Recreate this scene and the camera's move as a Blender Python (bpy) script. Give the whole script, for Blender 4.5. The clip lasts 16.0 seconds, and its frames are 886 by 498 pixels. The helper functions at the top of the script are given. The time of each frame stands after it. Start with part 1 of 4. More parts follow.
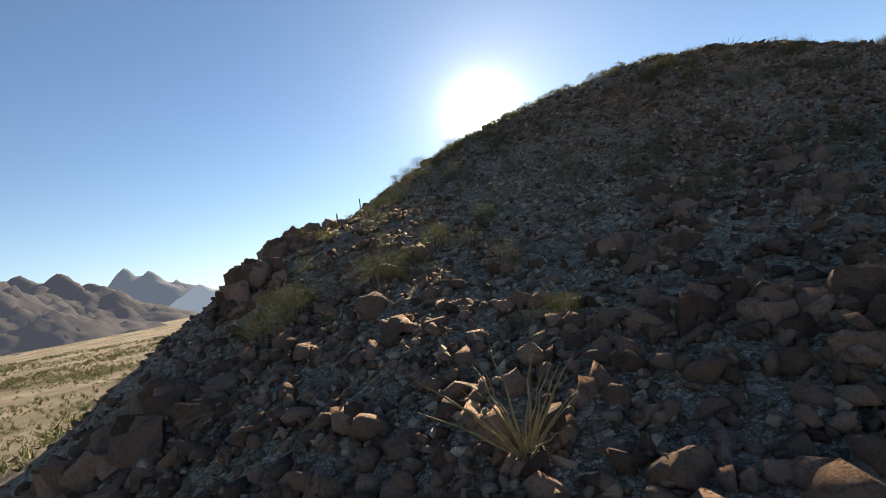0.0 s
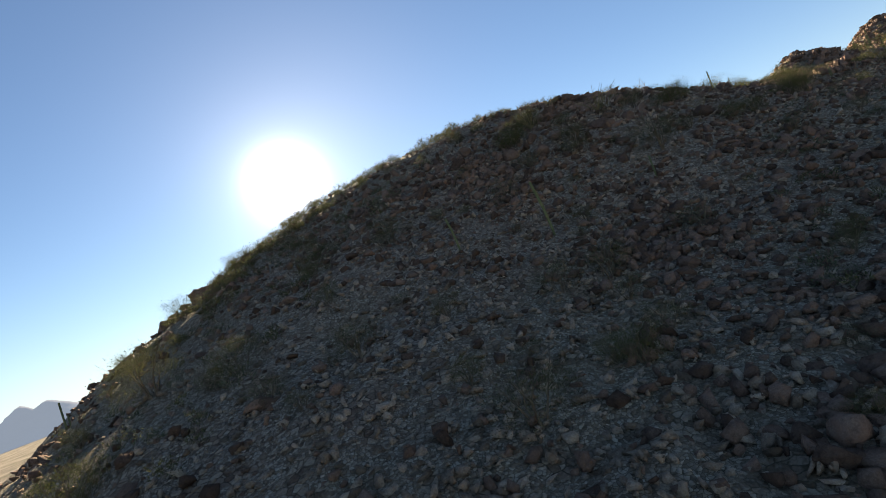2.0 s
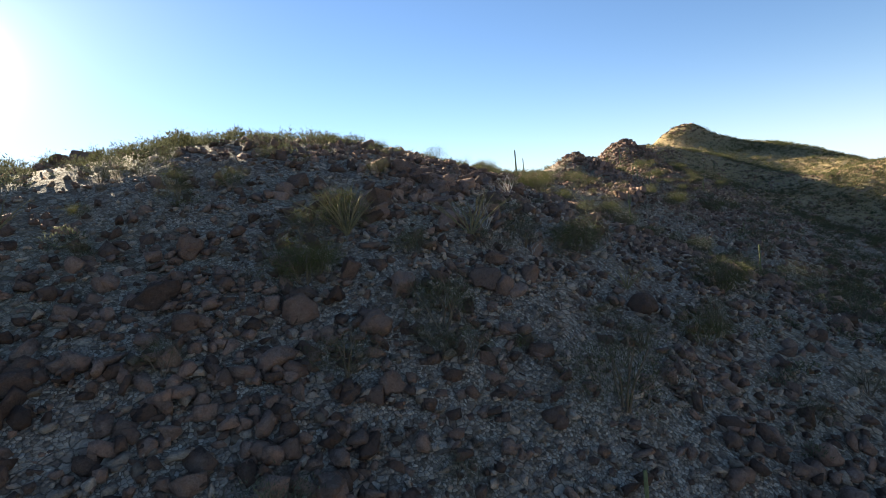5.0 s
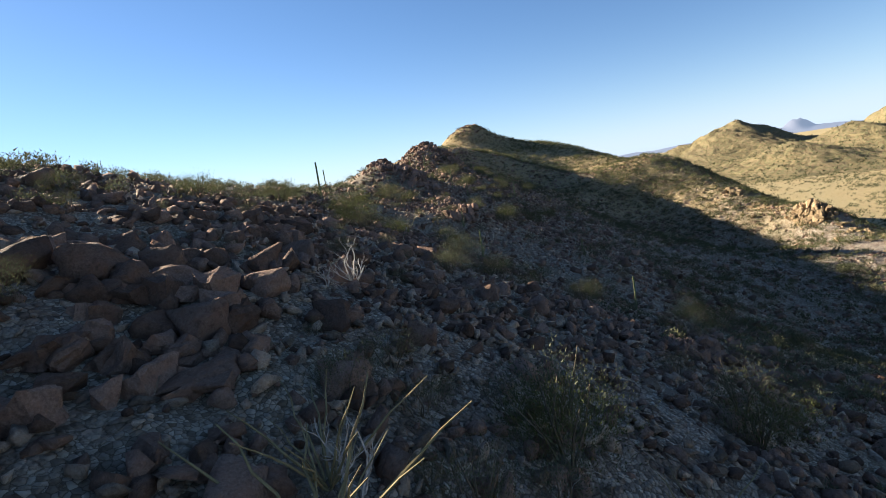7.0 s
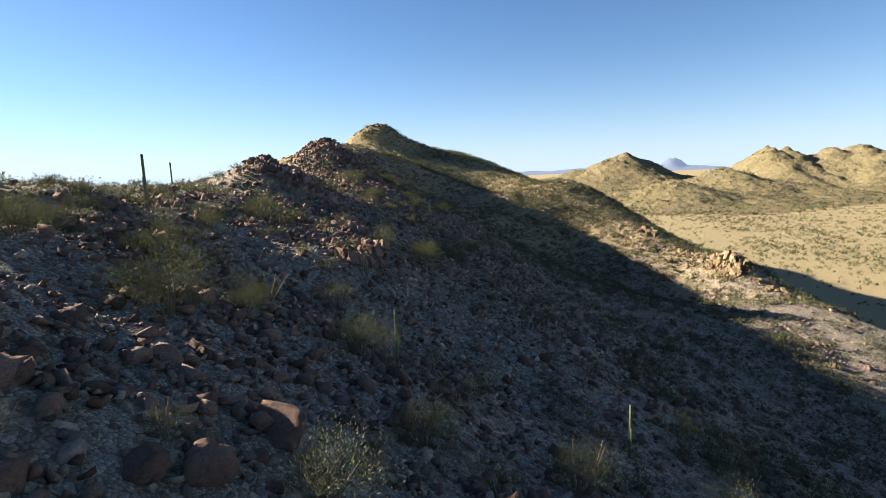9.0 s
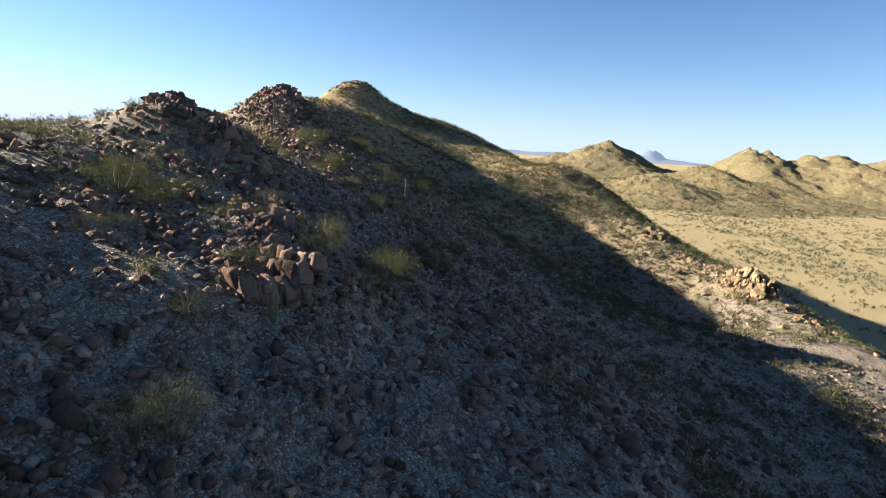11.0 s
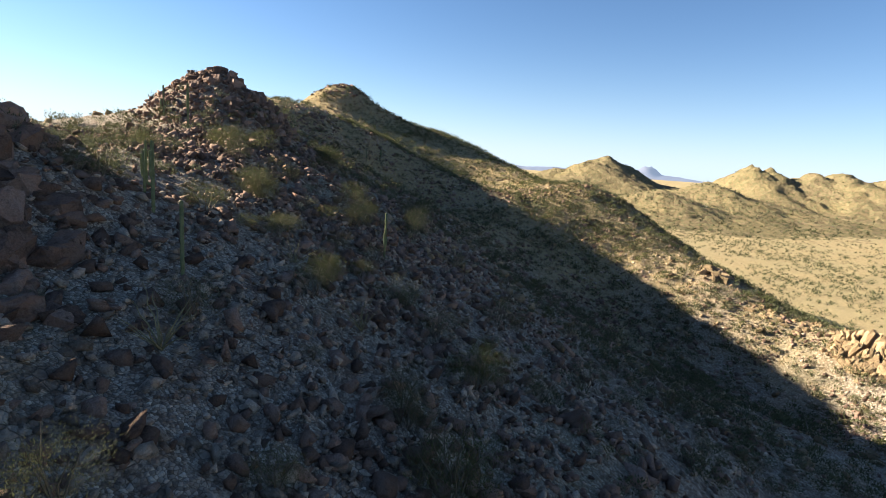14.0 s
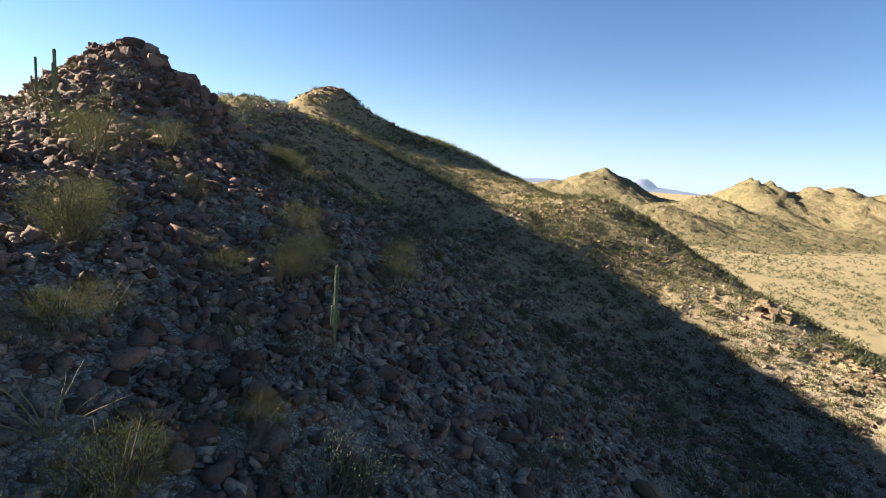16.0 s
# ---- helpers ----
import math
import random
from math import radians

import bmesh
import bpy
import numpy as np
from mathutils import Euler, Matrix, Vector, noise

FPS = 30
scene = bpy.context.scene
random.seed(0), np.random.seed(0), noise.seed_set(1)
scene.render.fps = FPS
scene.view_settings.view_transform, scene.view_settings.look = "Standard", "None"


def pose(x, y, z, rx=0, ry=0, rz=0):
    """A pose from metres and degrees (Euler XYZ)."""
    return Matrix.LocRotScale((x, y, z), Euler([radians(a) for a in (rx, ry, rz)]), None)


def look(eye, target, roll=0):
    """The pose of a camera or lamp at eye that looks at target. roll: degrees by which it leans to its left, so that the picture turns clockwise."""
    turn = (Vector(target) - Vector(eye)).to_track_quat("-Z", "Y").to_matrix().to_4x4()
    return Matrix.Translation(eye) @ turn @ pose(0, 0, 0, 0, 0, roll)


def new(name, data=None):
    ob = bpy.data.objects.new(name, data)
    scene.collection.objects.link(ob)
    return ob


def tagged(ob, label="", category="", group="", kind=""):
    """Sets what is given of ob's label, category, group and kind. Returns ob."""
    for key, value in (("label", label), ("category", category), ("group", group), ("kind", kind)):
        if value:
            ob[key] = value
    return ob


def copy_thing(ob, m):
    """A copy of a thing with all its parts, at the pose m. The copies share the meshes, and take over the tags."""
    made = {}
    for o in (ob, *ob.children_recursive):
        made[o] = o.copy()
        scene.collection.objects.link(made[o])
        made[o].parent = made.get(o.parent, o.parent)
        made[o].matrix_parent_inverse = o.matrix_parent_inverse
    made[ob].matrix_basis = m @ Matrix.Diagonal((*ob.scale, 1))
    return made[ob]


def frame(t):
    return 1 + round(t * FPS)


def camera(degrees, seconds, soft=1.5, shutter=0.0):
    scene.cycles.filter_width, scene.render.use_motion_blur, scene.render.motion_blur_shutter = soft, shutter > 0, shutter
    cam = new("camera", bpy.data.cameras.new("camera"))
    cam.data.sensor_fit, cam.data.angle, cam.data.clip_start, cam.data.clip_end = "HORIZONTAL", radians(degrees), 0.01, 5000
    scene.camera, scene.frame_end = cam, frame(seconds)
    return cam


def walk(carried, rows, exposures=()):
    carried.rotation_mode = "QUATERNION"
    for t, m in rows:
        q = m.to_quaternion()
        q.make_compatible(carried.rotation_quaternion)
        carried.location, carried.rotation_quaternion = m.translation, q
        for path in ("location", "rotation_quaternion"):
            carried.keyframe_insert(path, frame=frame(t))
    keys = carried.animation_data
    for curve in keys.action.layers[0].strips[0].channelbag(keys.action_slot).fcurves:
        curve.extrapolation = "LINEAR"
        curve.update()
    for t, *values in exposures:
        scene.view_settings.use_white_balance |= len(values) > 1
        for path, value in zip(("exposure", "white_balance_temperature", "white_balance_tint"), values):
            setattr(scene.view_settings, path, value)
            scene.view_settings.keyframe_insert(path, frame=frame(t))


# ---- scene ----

# ================= camera =================
cam = camera(81.0, 16.0, 0.9)
# seconds, x, y, z, yaw to the left of +y, pitch up, roll to the left
ROWS = [
    (0, 0.04, -0.04, 41.94, -0.98, 2.17, -9.65),
    (0.5, 1.02, 8.44, 44.88, -4.60, 3.42, -13.10),
    (1, 2.41, 16.09, 47.71, -9.60, 4.15, -16.05),
    (1.5, 3.75, 22.68, 50.57, -15.75, 3.85, -18.50),
    (2, 5.63, 28.97, 53.27, -21.65, 3.52, -20.25),
    (2.5, 7.49, 34.93, 56.34, -27.30, 1.15, -17.60),
    (3, 9.44, 40.07, 59.53, -32.36, -0.65, -14.95),
    (5.5, 25.52, 59.30, 68.32, -55.68, -5.57, -5.29),
    (6, 29.83, 63.18, 69.52, -62.28, -6.22, -5.96),
    (6.5, 34.73, 66.57, 70.63, -67.85, -6.96, -8.02),
    (7, 40.15, 69.40, 71.51, -72.68, -7.6, -8.93),
    (7.5, 45.92, 71.20, 72.02, -76.42, -7.89, -7.59),
    (8, 51.91, 72.83, 73.04, -79.52, -8.21, -5.35),
    (8.5, 57.68, 74.27, 73.74, -81.87, -8.3, -3.74),
    (9, 63.39, 75.63, 74.35, -84.13, -8.63, -2.1),
    (11.5, 94.30, 79.09, 74.17, -87.25, -11.98, 3.96),
    (12, 100.25, 79.65, 74.10, -87.17, -11.84, 3.92),
    (12.5, 105.95, 80.26, 74.03, -87.24, -11.78, 3.98),
    (13, 111.68, 80.81, 73.86, -87.31, -11.33, 3.97),
    (13.5, 117.50, 81.31, 73.75, -87.38, -10.67, 4.02),
    (14, 123.13, 81.86, 73.60, -87.72, -10.2, 4.2),
    (14.5, 128.44, 82.29, 73.61, -88.08, -10.16, 4.54),
    (15, 133.80, 82.39, 73.39, -87.73, -10, 4.36),
    (15.5, 139.13, 82.82, 73.33, -88.01, -9.73, 4.48),
    (16, 144.96, 83.30, 73.15, -88.13, -8.97, 4.57),
]


def flight_pose(x, y, z, yaw, pitch, roll):
    return pose(x, y, z, 0, 0, yaw) @ pose(0, 0, 0, 90 + pitch) @ pose(0, 0, 0, 0, 0, roll)


EXPOSURES = [(0.0, 1.62, 7200, 10), (3.0, 1.6, 7100, 10), (5.5, 1.92, 6300, 10), (7.0, 1.62, 6000, 10), (9.0, 1.6, 5900, 10), (12.0, 1.66, 5800, 10), (14.0, 1.74, 6100, 10), (16.0, 1.74, 6000, 10)]
walk(cam, [(r[0], flight_pose(*r[1:])) for r in ROWS], EXPOSURES)

# ================= sky and sun =================
SUN_ELEVATION, SUN_AZIMUTH = 21.1, 13.5      # azimuth from +y towards +x
el, az = radians(SUN_ELEVATION), radians(SUN_AZIMUTH)
SUN_WAY = Vector((math.sin(az) * math.cos(el), math.cos(az) * math.cos(el), math.sin(el)))

world = bpy.data.worlds.new("desert_sky")
scene.world = world
world.use_nodes = True
wn, wl = world.node_tree.nodes, world.node_tree.links
wn.clear()
w_out = wn.new("ShaderNodeOutputWorld")
w_back = wn.new("ShaderNodeBackground")
sky = wn.new("ShaderNodeTexSky")
sky.sky_type = "NISHITA"
sky.sun_disc = False
sky.sun_elevation, sky.sun_rotation = el, az
sky.altitude, sky.air_density, sky.dust_density, sky.ozone_density = 900, 1.0, 0.1, 4.0
w_back.inputs["Strength"].default_value = 0.048
# sun glare added into the sky colour, round its own centre off SUN_WAY
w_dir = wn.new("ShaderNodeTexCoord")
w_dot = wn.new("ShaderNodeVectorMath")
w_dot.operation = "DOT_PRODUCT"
ge, ga = radians(15.8), radians(7.9)         # glare centre just over the crest, below and west of the sun lamp
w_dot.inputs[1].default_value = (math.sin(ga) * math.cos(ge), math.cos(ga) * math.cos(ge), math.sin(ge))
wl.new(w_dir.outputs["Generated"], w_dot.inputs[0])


def world_maths(op, a, b):
    m = wn.new("ShaderNodeMath")
    m.operation = op
    for socket, v in zip(m.inputs, (a, b)):
        if isinstance(v, (int, float)):
            socket.default_value = v
        else:
            wl.new(v, socket)
    return m.outputs[0]


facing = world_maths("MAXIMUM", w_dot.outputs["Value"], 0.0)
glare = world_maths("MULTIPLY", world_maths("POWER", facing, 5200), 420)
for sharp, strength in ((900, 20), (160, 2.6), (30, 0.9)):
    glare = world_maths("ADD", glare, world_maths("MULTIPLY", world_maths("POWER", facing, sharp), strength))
w_add = wn.new("ShaderNodeMix")
w_add.data_type, w_add.blend_type = "RGBA", "ADD"
w_add.inputs[0].default_value = 1.0
# pale dusty haze all round the horizon
w_sep = wn.new("ShaderNodeSeparateXYZ")
wl.new(w_dir.outputs["Generated"], w_sep.inputs[0])
low_sky = world_maths("POWER", world_maths("SUBTRACT", 1.0, world_maths("ABSOLUTE", w_sep.outputs["Z"], 0.0)), 13)
w_haze = wn.new("ShaderNodeMix")
w_haze.data_type = "RGBA"
wl.new(world_maths("MULTIPLY", low_sky, 0.85), w_haze.inputs[0])
wl.new(sky.outputs[0], w_haze.inputs[6])
w_haze.inputs[7].default_value = (5.4, 6.4, 7.6, 1)
wl.new(w_haze.outputs[2], w_add.inputs[6])
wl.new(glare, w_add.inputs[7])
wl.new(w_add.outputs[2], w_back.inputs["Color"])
wl.new(w_back.outputs[0], w_out.inputs["Surface"])

sun_data = bpy.data.lights.new("sun", "SUN")
sun_data.energy, sun_data.angle, sun_data.color = 7.5, radians(0.55), (1.0, 0.86, 0.64)
sun_lamp = new("sun", sun_data)
sun_lamp.matrix_world = look((0, 300, 200), Vector((0, 300, 200)) - SUN_WAY * 10)


# ================= materials =================
def material(name, rough=0.9):
    m = bpy.data.materials.new(name)
    m.use_nodes = True
    b = m.node_tree.nodes["Principled BSDF"]
    b.inputs["Roughness"].default_value = rough
    b.inputs["Specular IOR Level"].default_value = 0.06
    return m, m.node_tree, b


def add_noise(tree, scale, detail=4.0, rough=0.6, coords=None, w=None):
    n = tree.nodes.new("ShaderNodeTexNoise")
    n.inputs["Scale"].default_value, n.inputs["Detail"].default_value, n.inputs["Roughness"].default_value = scale, detail, rough
    if coords is not None:
        tree.links.new(coords, n.inputs["Vector"])
    return n


def ramp(tree, source, stops):
    r = tree.nodes.new("ShaderNodeValToRGB")
    while len(r.color_ramp.elements) < len(stops):
        r.color_ramp.elements.new(0.5)
    for e, (p, c) in zip(r.color_ramp.elements, stops):
        e.position, e.color = p, (*c, 1)
    tree.links.new(source, r.inputs["Fac"])
    return r.outputs["Color"]


def mixed(tree, fac, a, b, mode="MIX"):
    m = tree.nodes.new("ShaderNodeMix")
    m.data_type, m.blend_type = "RGBA", mode
    for socket, v in ((m.inputs[0], fac), (m.inputs[6], a), (m.inputs[7], b)):
        if isinstance(v, (int, float)):
            socket.default_value = v
        elif isinstance(v, tuple):
            socket.default_value = (*v, 1)
        else:
            tree.links.new(v, socket)
    return m.outputs[2]


def maths(tree, op, a, b=None, clamp=False):
    m = tree.nodes.new("ShaderNodeMath")
    m.operation, m.use_clamp = op, clamp
    for socket, v in zip(m.inputs, (a, b)):
        if v is None:
            continue
        if isinstance(v, (int, float)):
            socket.default_value = v
        else:
            tree.links.new(v, socket)
    return m.outputs[0]


def bump(tree, bsdf, height, strength, distance):
    b = tree.nodes.new("ShaderNodeBump")
    b.inputs["Strength"].default_value, b.inputs["Distance"].default_value = strength, distance
    tree.links.new(height, b.inputs["Height"])
    tree.links.new(b.outputs[0], bsdf.inputs["Normal"])


def place_of(tree):
    return tree.nodes.new("ShaderNodeNewGeometry").outputs["Position"]


def make_ground():
    m, t, b = material("desert_ground", 0.95)
    p = place_of(t)
    # rocky hill: gravel and brown stones; plain: pale sand with thin scrub
    big, mid, fine = add_noise(t, 0.05, 3, 0.6, p), add_noise(t, 0.5, 5, 0.65, p), add_noise(t, 6.0, 6, 0.7, p)
    warp = t.nodes.new("ShaderNodeVectorMath")
    warp.operation = "ADD"
    t.links.new(p, warp.inputs[0])
    t.links.new(mixed(t, 1.0, fine.outputs["Color"], (0.12, 0.12, 0.12), "MULTIPLY"), warp.inputs[1])
    cells, edges = [], []
    for scale in (2.4, 6.5):
        for feature, into in (("F1", cells), ("DISTANCE_TO_EDGE", edges)):
            v = t.nodes.new("ShaderNodeTexVoronoi")
            v.feature = feature
            v.inputs["Scale"].default_value = scale
            t.links.new(warp.outputs[0], v.inputs["Vector"])
            into.append(v)
    gravel = ramp(t, cells[1].outputs["Color"], [(0.1, (0.15, 0.115, 0.086)), (0.5, (0.33, 0.272, 0.212)), (0.9, (0.51, 0.445, 0.358))])
    stones = ramp(t, cells[0].outputs["Color"], [(0.15, (0.145, 0.095, 0.068)), (0.5, (0.30, 0.222, 0.165)), (0.85, (0.47, 0.39, 0.30))])
    stony = ramp(t, mid.outputs["Fac"], [(0.46, (0, 0, 0)), (0.60, (1, 1, 1))])
    hill = mixed(t, stony, gravel, stones)
    gaps = mixed(t, stony, ramp(t, edges[1].outputs["Distance"], [(0.02, (0.8, 0.8, 0.8)), (0.10, (0, 0, 0))]), ramp(t, edges[0].outputs["Distance"], [(0.02, (0.85, 0.85, 0.85)), (0.09, (0, 0, 0))]))
    hill = mixed(t, gaps, hill, (0.075, 0.058, 0.043))
    hill = mixed(t, ramp(t, big.outputs["Fac"], [(0.42, (0, 0, 0)), (0.7, (0.35, 0.35, 0.35))]), hill, (0.22, 0.21, 0.12))
    sand = ramp(t, mid.outputs["Fac"], [(0.3, (0.28, 0.212, 0.112)), (0.6, (0.39, 0.302, 0.166)), (0.8, (0.51, 0.405, 0.24))])
    wash = add_noise(t, 0.018, 5, 0.6, p)
    sand = mixed(t, ramp(t, wash.outputs["Fac"], [(0.42, (0, 0, 0)), (0.58, (0.7, 0.7, 0.7))]), sand, (0.33, 0.27, 0.15))
    sand = mixed(t, ramp(t, fine.outputs["Fac"], [(0.50, (0, 0, 0)), (0.60, (0.55, 0.55, 0.55))]), sand, (0.25, 0.21, 0.12))
    sep = t.nodes.new("ShaderNodeSeparateXYZ")
    t.links.new(p, sep.inputs[0])
    # sand west of the hill is greyer, its backlit darkness put into the colour
    backlit_west = maths(t, "MULTIPLY", maths(t, "SUBTRACT", -5.0, sep.outputs["X"]), 0.02, True)
    sand = mixed(t, backlit_west, sand, ramp(t, wash.outputs["Fac"], [(0.35, (0.23, 0.20, 0.17)), (0.5, (0.145, 0.126, 0.105)), (0.62, (0.09, 0.082, 0.064))]))
    low = maths(t, "ADD", sep.outputs["Z"], maths(t, "MULTIPLY", mid.outputs["Fac"], 4.0))
    low = maths(t, "MULTIPLY", maths(t, "SUBTRACT", low, 17.0), 0.25, True)
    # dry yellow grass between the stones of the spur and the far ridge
    # its colour also carries the gold of the sunlight there
    sunlit_grass = maths(t, "MULTIPLY", maths(t, "SUBTRACT", maths(t, "ADD", sep.outputs["X"], maths(t, "MULTIPLY", big.outputs["Fac"], 60.0)), 236.0), 0.025, True)
    sunlit_grass = maths(t, "MULTIPLY", sunlit_grass, ramp(t, fine.outputs["Fac"], [(0.38, (0.15, 0.15, 0.15)), (0.56, (0.85, 0.85, 0.85))]))
    hill = mixed(t, sunlit_grass, hill, (0.36, 0.265, 0.118))
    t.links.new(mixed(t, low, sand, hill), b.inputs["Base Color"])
    h = maths(t, "ADD", maths(t, "MULTIPLY", fine.outputs["Fac"], 0.6), maths(t, "ADD", maths(t, "MULTIPLY", cells[1].outputs["Distance"], -0.9), maths(t, "MULTIPLY", cells[0].outputs["Distance"], -0.9)))
    bump(t, b, h, 1.0, 0.22)
    return m


def make_rock(name, dark, light, stain):
    m, t, b = material(name, 0.85)
    info = t.nodes.new("ShaderNodeObjectInfo").outputs["Random"]
    isl = t.nodes.new("ShaderNodeNewGeometry")
    p = isl.outputs["Position"]
    mid, fine = add_noise(t, 2.2, 6, 0.7, p), add_noise(t, 14.0, 6, 0.75, p)
    c = ramp(t, fine.outputs["Fac"], [(0.25, dark), (0.75, light)])
    c = mixed(t, ramp(t, mid.outputs["Fac"], [(0.45, (0, 0, 0)), (0.65, (0.8, 0.8, 0.8))]), c, stain)
    spots = add_noise(t, 5.0, 4, 0.7, p)
    c = mixed(t, ramp(t, spots.outputs["Fac"], [(0.52, (0, 0, 0)), (0.68, (0.5, 0.5, 0.5))]), c, tuple(0.55 * q for q in dark))
    c = mixed(t, ramp(t, spots.outputs["Fac"], [(0.28, (0.4, 0.4, 0.4)), (0.38, (0, 0, 0))]), c, tuple(1.1 * q for q in light))
    v = maths(t, "ADD", maths(t, "MULTIPLY", maths(t, "FRACT", maths(t, "ADD", isl.outputs["Random Per Island"], info)), 1.15), 0.5)
    hsv = t.nodes.new("ShaderNodeHueSaturation")
    t.links.new(c, hsv.inputs["Color"])
    t.links.new(v, hsv.inputs["Value"])
    t.links.new(hsv.outputs[0], b.inputs["Base Color"])
    bump(t, b, maths(t, "ADD", mid.outputs["Fac"], maths(t, "MULTIPLY", fine.outputs["Fac"], 0.5)), 1.0, 0.2)
    return m


def make_leaf(name, dark, light, rough=0.95):
    m, t, b = material(name, rough)
    geo = t.nodes.new("ShaderNodeNewGeometry")
    info = t.nodes.new("ShaderNodeObjectInfo").outputs["Random"]
    v = maths(t, "FRACT", maths(t, "ADD", geo.outputs["Random Per Island"], info))
    n = add_noise(t, 2.0, 3, 0.6, geo.outputs["Position"])
    f = maths(t, "ADD", maths(t, "MULTIPLY", v, 0.6), maths(t, "MULTIPLY", n.outputs["Fac"], 0.4))
    c = ramp(t, f, [(0.15, dark), (0.85, light)])
    t.links.new(c, b.inputs["Base Color"])
    tr = t.nodes.new("ShaderNodeBsdfTranslucent")
    t.links.new(c, tr.inputs["Color"])
    mix = t.nodes.new("ShaderNodeMixShader")
    mix.inputs[0].default_value = 0.2
    t.links.new(b.outputs[0], mix.inputs[1])
    t.links.new(tr.outputs[0], mix.inputs[2])
    t.links.new(mix.outputs[0], t.nodes["Material Output"].inputs["Surface"])
    return m


def make_plain(name, dark, light, scale, rough=0.85):
    m, t, b = material(name, rough)
    p = t.nodes.new("ShaderNodeTexCoord").outputs["Object"]
    n = add_noise(t, scale, 5, 0.65, p)
    t.links.new(ramp(t, n.outputs["Fac"], [(0.3, dark), (0.7, light)]), b.inputs["Base Color"])
    bump(t, b, n.outputs["Fac"], 0.4, 0.02)
    return m


GROUND = make_ground()
ROCK = make_rock("brown_rock", (0.092, 0.060, 0.046), (0.262, 0.182, 0.138), (0.195, 0.113, 0.078))
SCREE = make_rock("grey_scree", (0.175, 0.132, 0.098), (0.45, 0.37, 0.285), (0.30, 0.20, 0.136))
# lighter, yellower copy of ROCK: the spur's sunlight put into the colour
SUNLIT_ROCK = make_rock("sunlit_rock", (0.125, 0.086, 0.050), (0.32, 0.24, 0.145), (0.23, 0.15, 0.082))


def make_far_hill():
    m, t, b = material("far_hill_slope", 0.95)
    p = place_of(t)
    big, mid, dots = add_noise(t, 0.012, 5, 0.65, p), add_noise(t, 0.06, 6, 0.75, p), add_noise(t, 0.16, 4, 0.7, p)
    c = ramp(t, mid.outputs["Fac"], [(0.3, (0.135, 0.102, 0.060)), (0.55, (0.20, 0.152, 0.088)), (0.75, (0.275, 0.214, 0.128))])
    c = mixed(t, ramp(t, big.outputs["Fac"], [(0.4, (0, 0, 0)), (0.65, (0.5, 0.5, 0.5))]), c, (0.24, 0.19, 0.09))
    c = mixed(t, ramp(t, dots.outputs["Fac"], [(0.48, (0, 0, 0)), (0.55, (0.85, 0.85, 0.85))]), c, (0.15, 0.135, 0.07))
    t.links.new(c, b.inputs["Base Color"])
    bump(t, b, maths(t, "ADD", mid.outputs["Fac"], maths(t, "MULTIPLY", dots.outputs["Fac"], 0.3)), 1.0, 8.0)
    return m


# distance haze is put in as bluish emission over a darkened base colour
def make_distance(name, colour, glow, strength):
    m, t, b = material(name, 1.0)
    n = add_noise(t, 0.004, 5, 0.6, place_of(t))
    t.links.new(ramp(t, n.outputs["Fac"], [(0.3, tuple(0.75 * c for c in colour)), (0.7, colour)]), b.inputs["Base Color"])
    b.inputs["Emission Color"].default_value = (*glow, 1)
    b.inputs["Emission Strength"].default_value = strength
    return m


FAR_HILL = make_far_hill()
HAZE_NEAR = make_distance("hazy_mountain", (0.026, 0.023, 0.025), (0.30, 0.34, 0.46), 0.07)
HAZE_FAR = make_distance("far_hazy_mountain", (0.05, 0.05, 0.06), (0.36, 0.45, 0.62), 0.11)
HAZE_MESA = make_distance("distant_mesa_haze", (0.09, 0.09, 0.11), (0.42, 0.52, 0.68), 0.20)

# ================= the lie of the land =================
# x, y, height of the crest line, the slope, the gully, the spur, the foot and the back of the hill
CREST = [(-133, 119, 10.8), (-91, 105, 16.9), (-58.8, 92.4, 28.4), (-30.8, 81.2, 40.9), (-11.2, 86.8, 53.8), (14, 98, 67.6), (39.2, 106.4, 75.2), (67.2, 114.8, 77.4), (95.2, 117.6, 75.2), (123.2, 116.2, 71.8), (149.8, 114.8, 71.3), (175, 117.6, 74.9), (200.2, 121.8, 74.5), (245, 128.8, 84.0), (273, 131.6, 85.1), (301, 134.4, 84.6), (366.8, 141.4, 80.2), (448, 151.2, 75.2)]
FACE = [(-42, 35, 24.9), (-14, 44.8, 44.8), (11.2, 44.8, 46.9), (30.8, 58.8, 52.2), (49, 77, 66.6), (77, 78.4, 63.8), (105, 84, 61.0), (119.3, 90.5, 66.3), (121.5, 95.0, 67.4), (122.4, 91.6, 67.2), (122.4, 82.8, 61.6), (122.5, 72.5, 57.2), (133, 86.8, 63.3), (161, 86.8, 63.0), (196, 92.4, 65.8), (212.8, 81.2, 58.7), (245, 91, 67.1), (301, 100.8, 72.0)]
FOOT = [(-63, -35, 13.4), (-7, -7, 28.6), (28, 7, 36.8), (63, 25.2, 42.0), (95.2, 35, 42.3), (126, 39.2, 39.9), (156.8, 28, 39.9), (191.8, 39.2, 41.5), (224, 58.8, 47.0), (266, 72.8, 63.6)]
SPUR = [(406, 100.8, 83.6), (378, 84, 79.5), (336, 62.3, 69.4), (291.2, 44.52, 67.3), (268.8, 37.52, 60.1), (254.1, 31.5, 55.9), (238, 24.92, 51.0), (229.6, 21, 48.0), (212.8, 14, 46.9), (207.9, 11.62, 46.1), (203, 8.4, 44.0), (195.3, 3.36, 41.2), (175, -12.6, 34.2)]
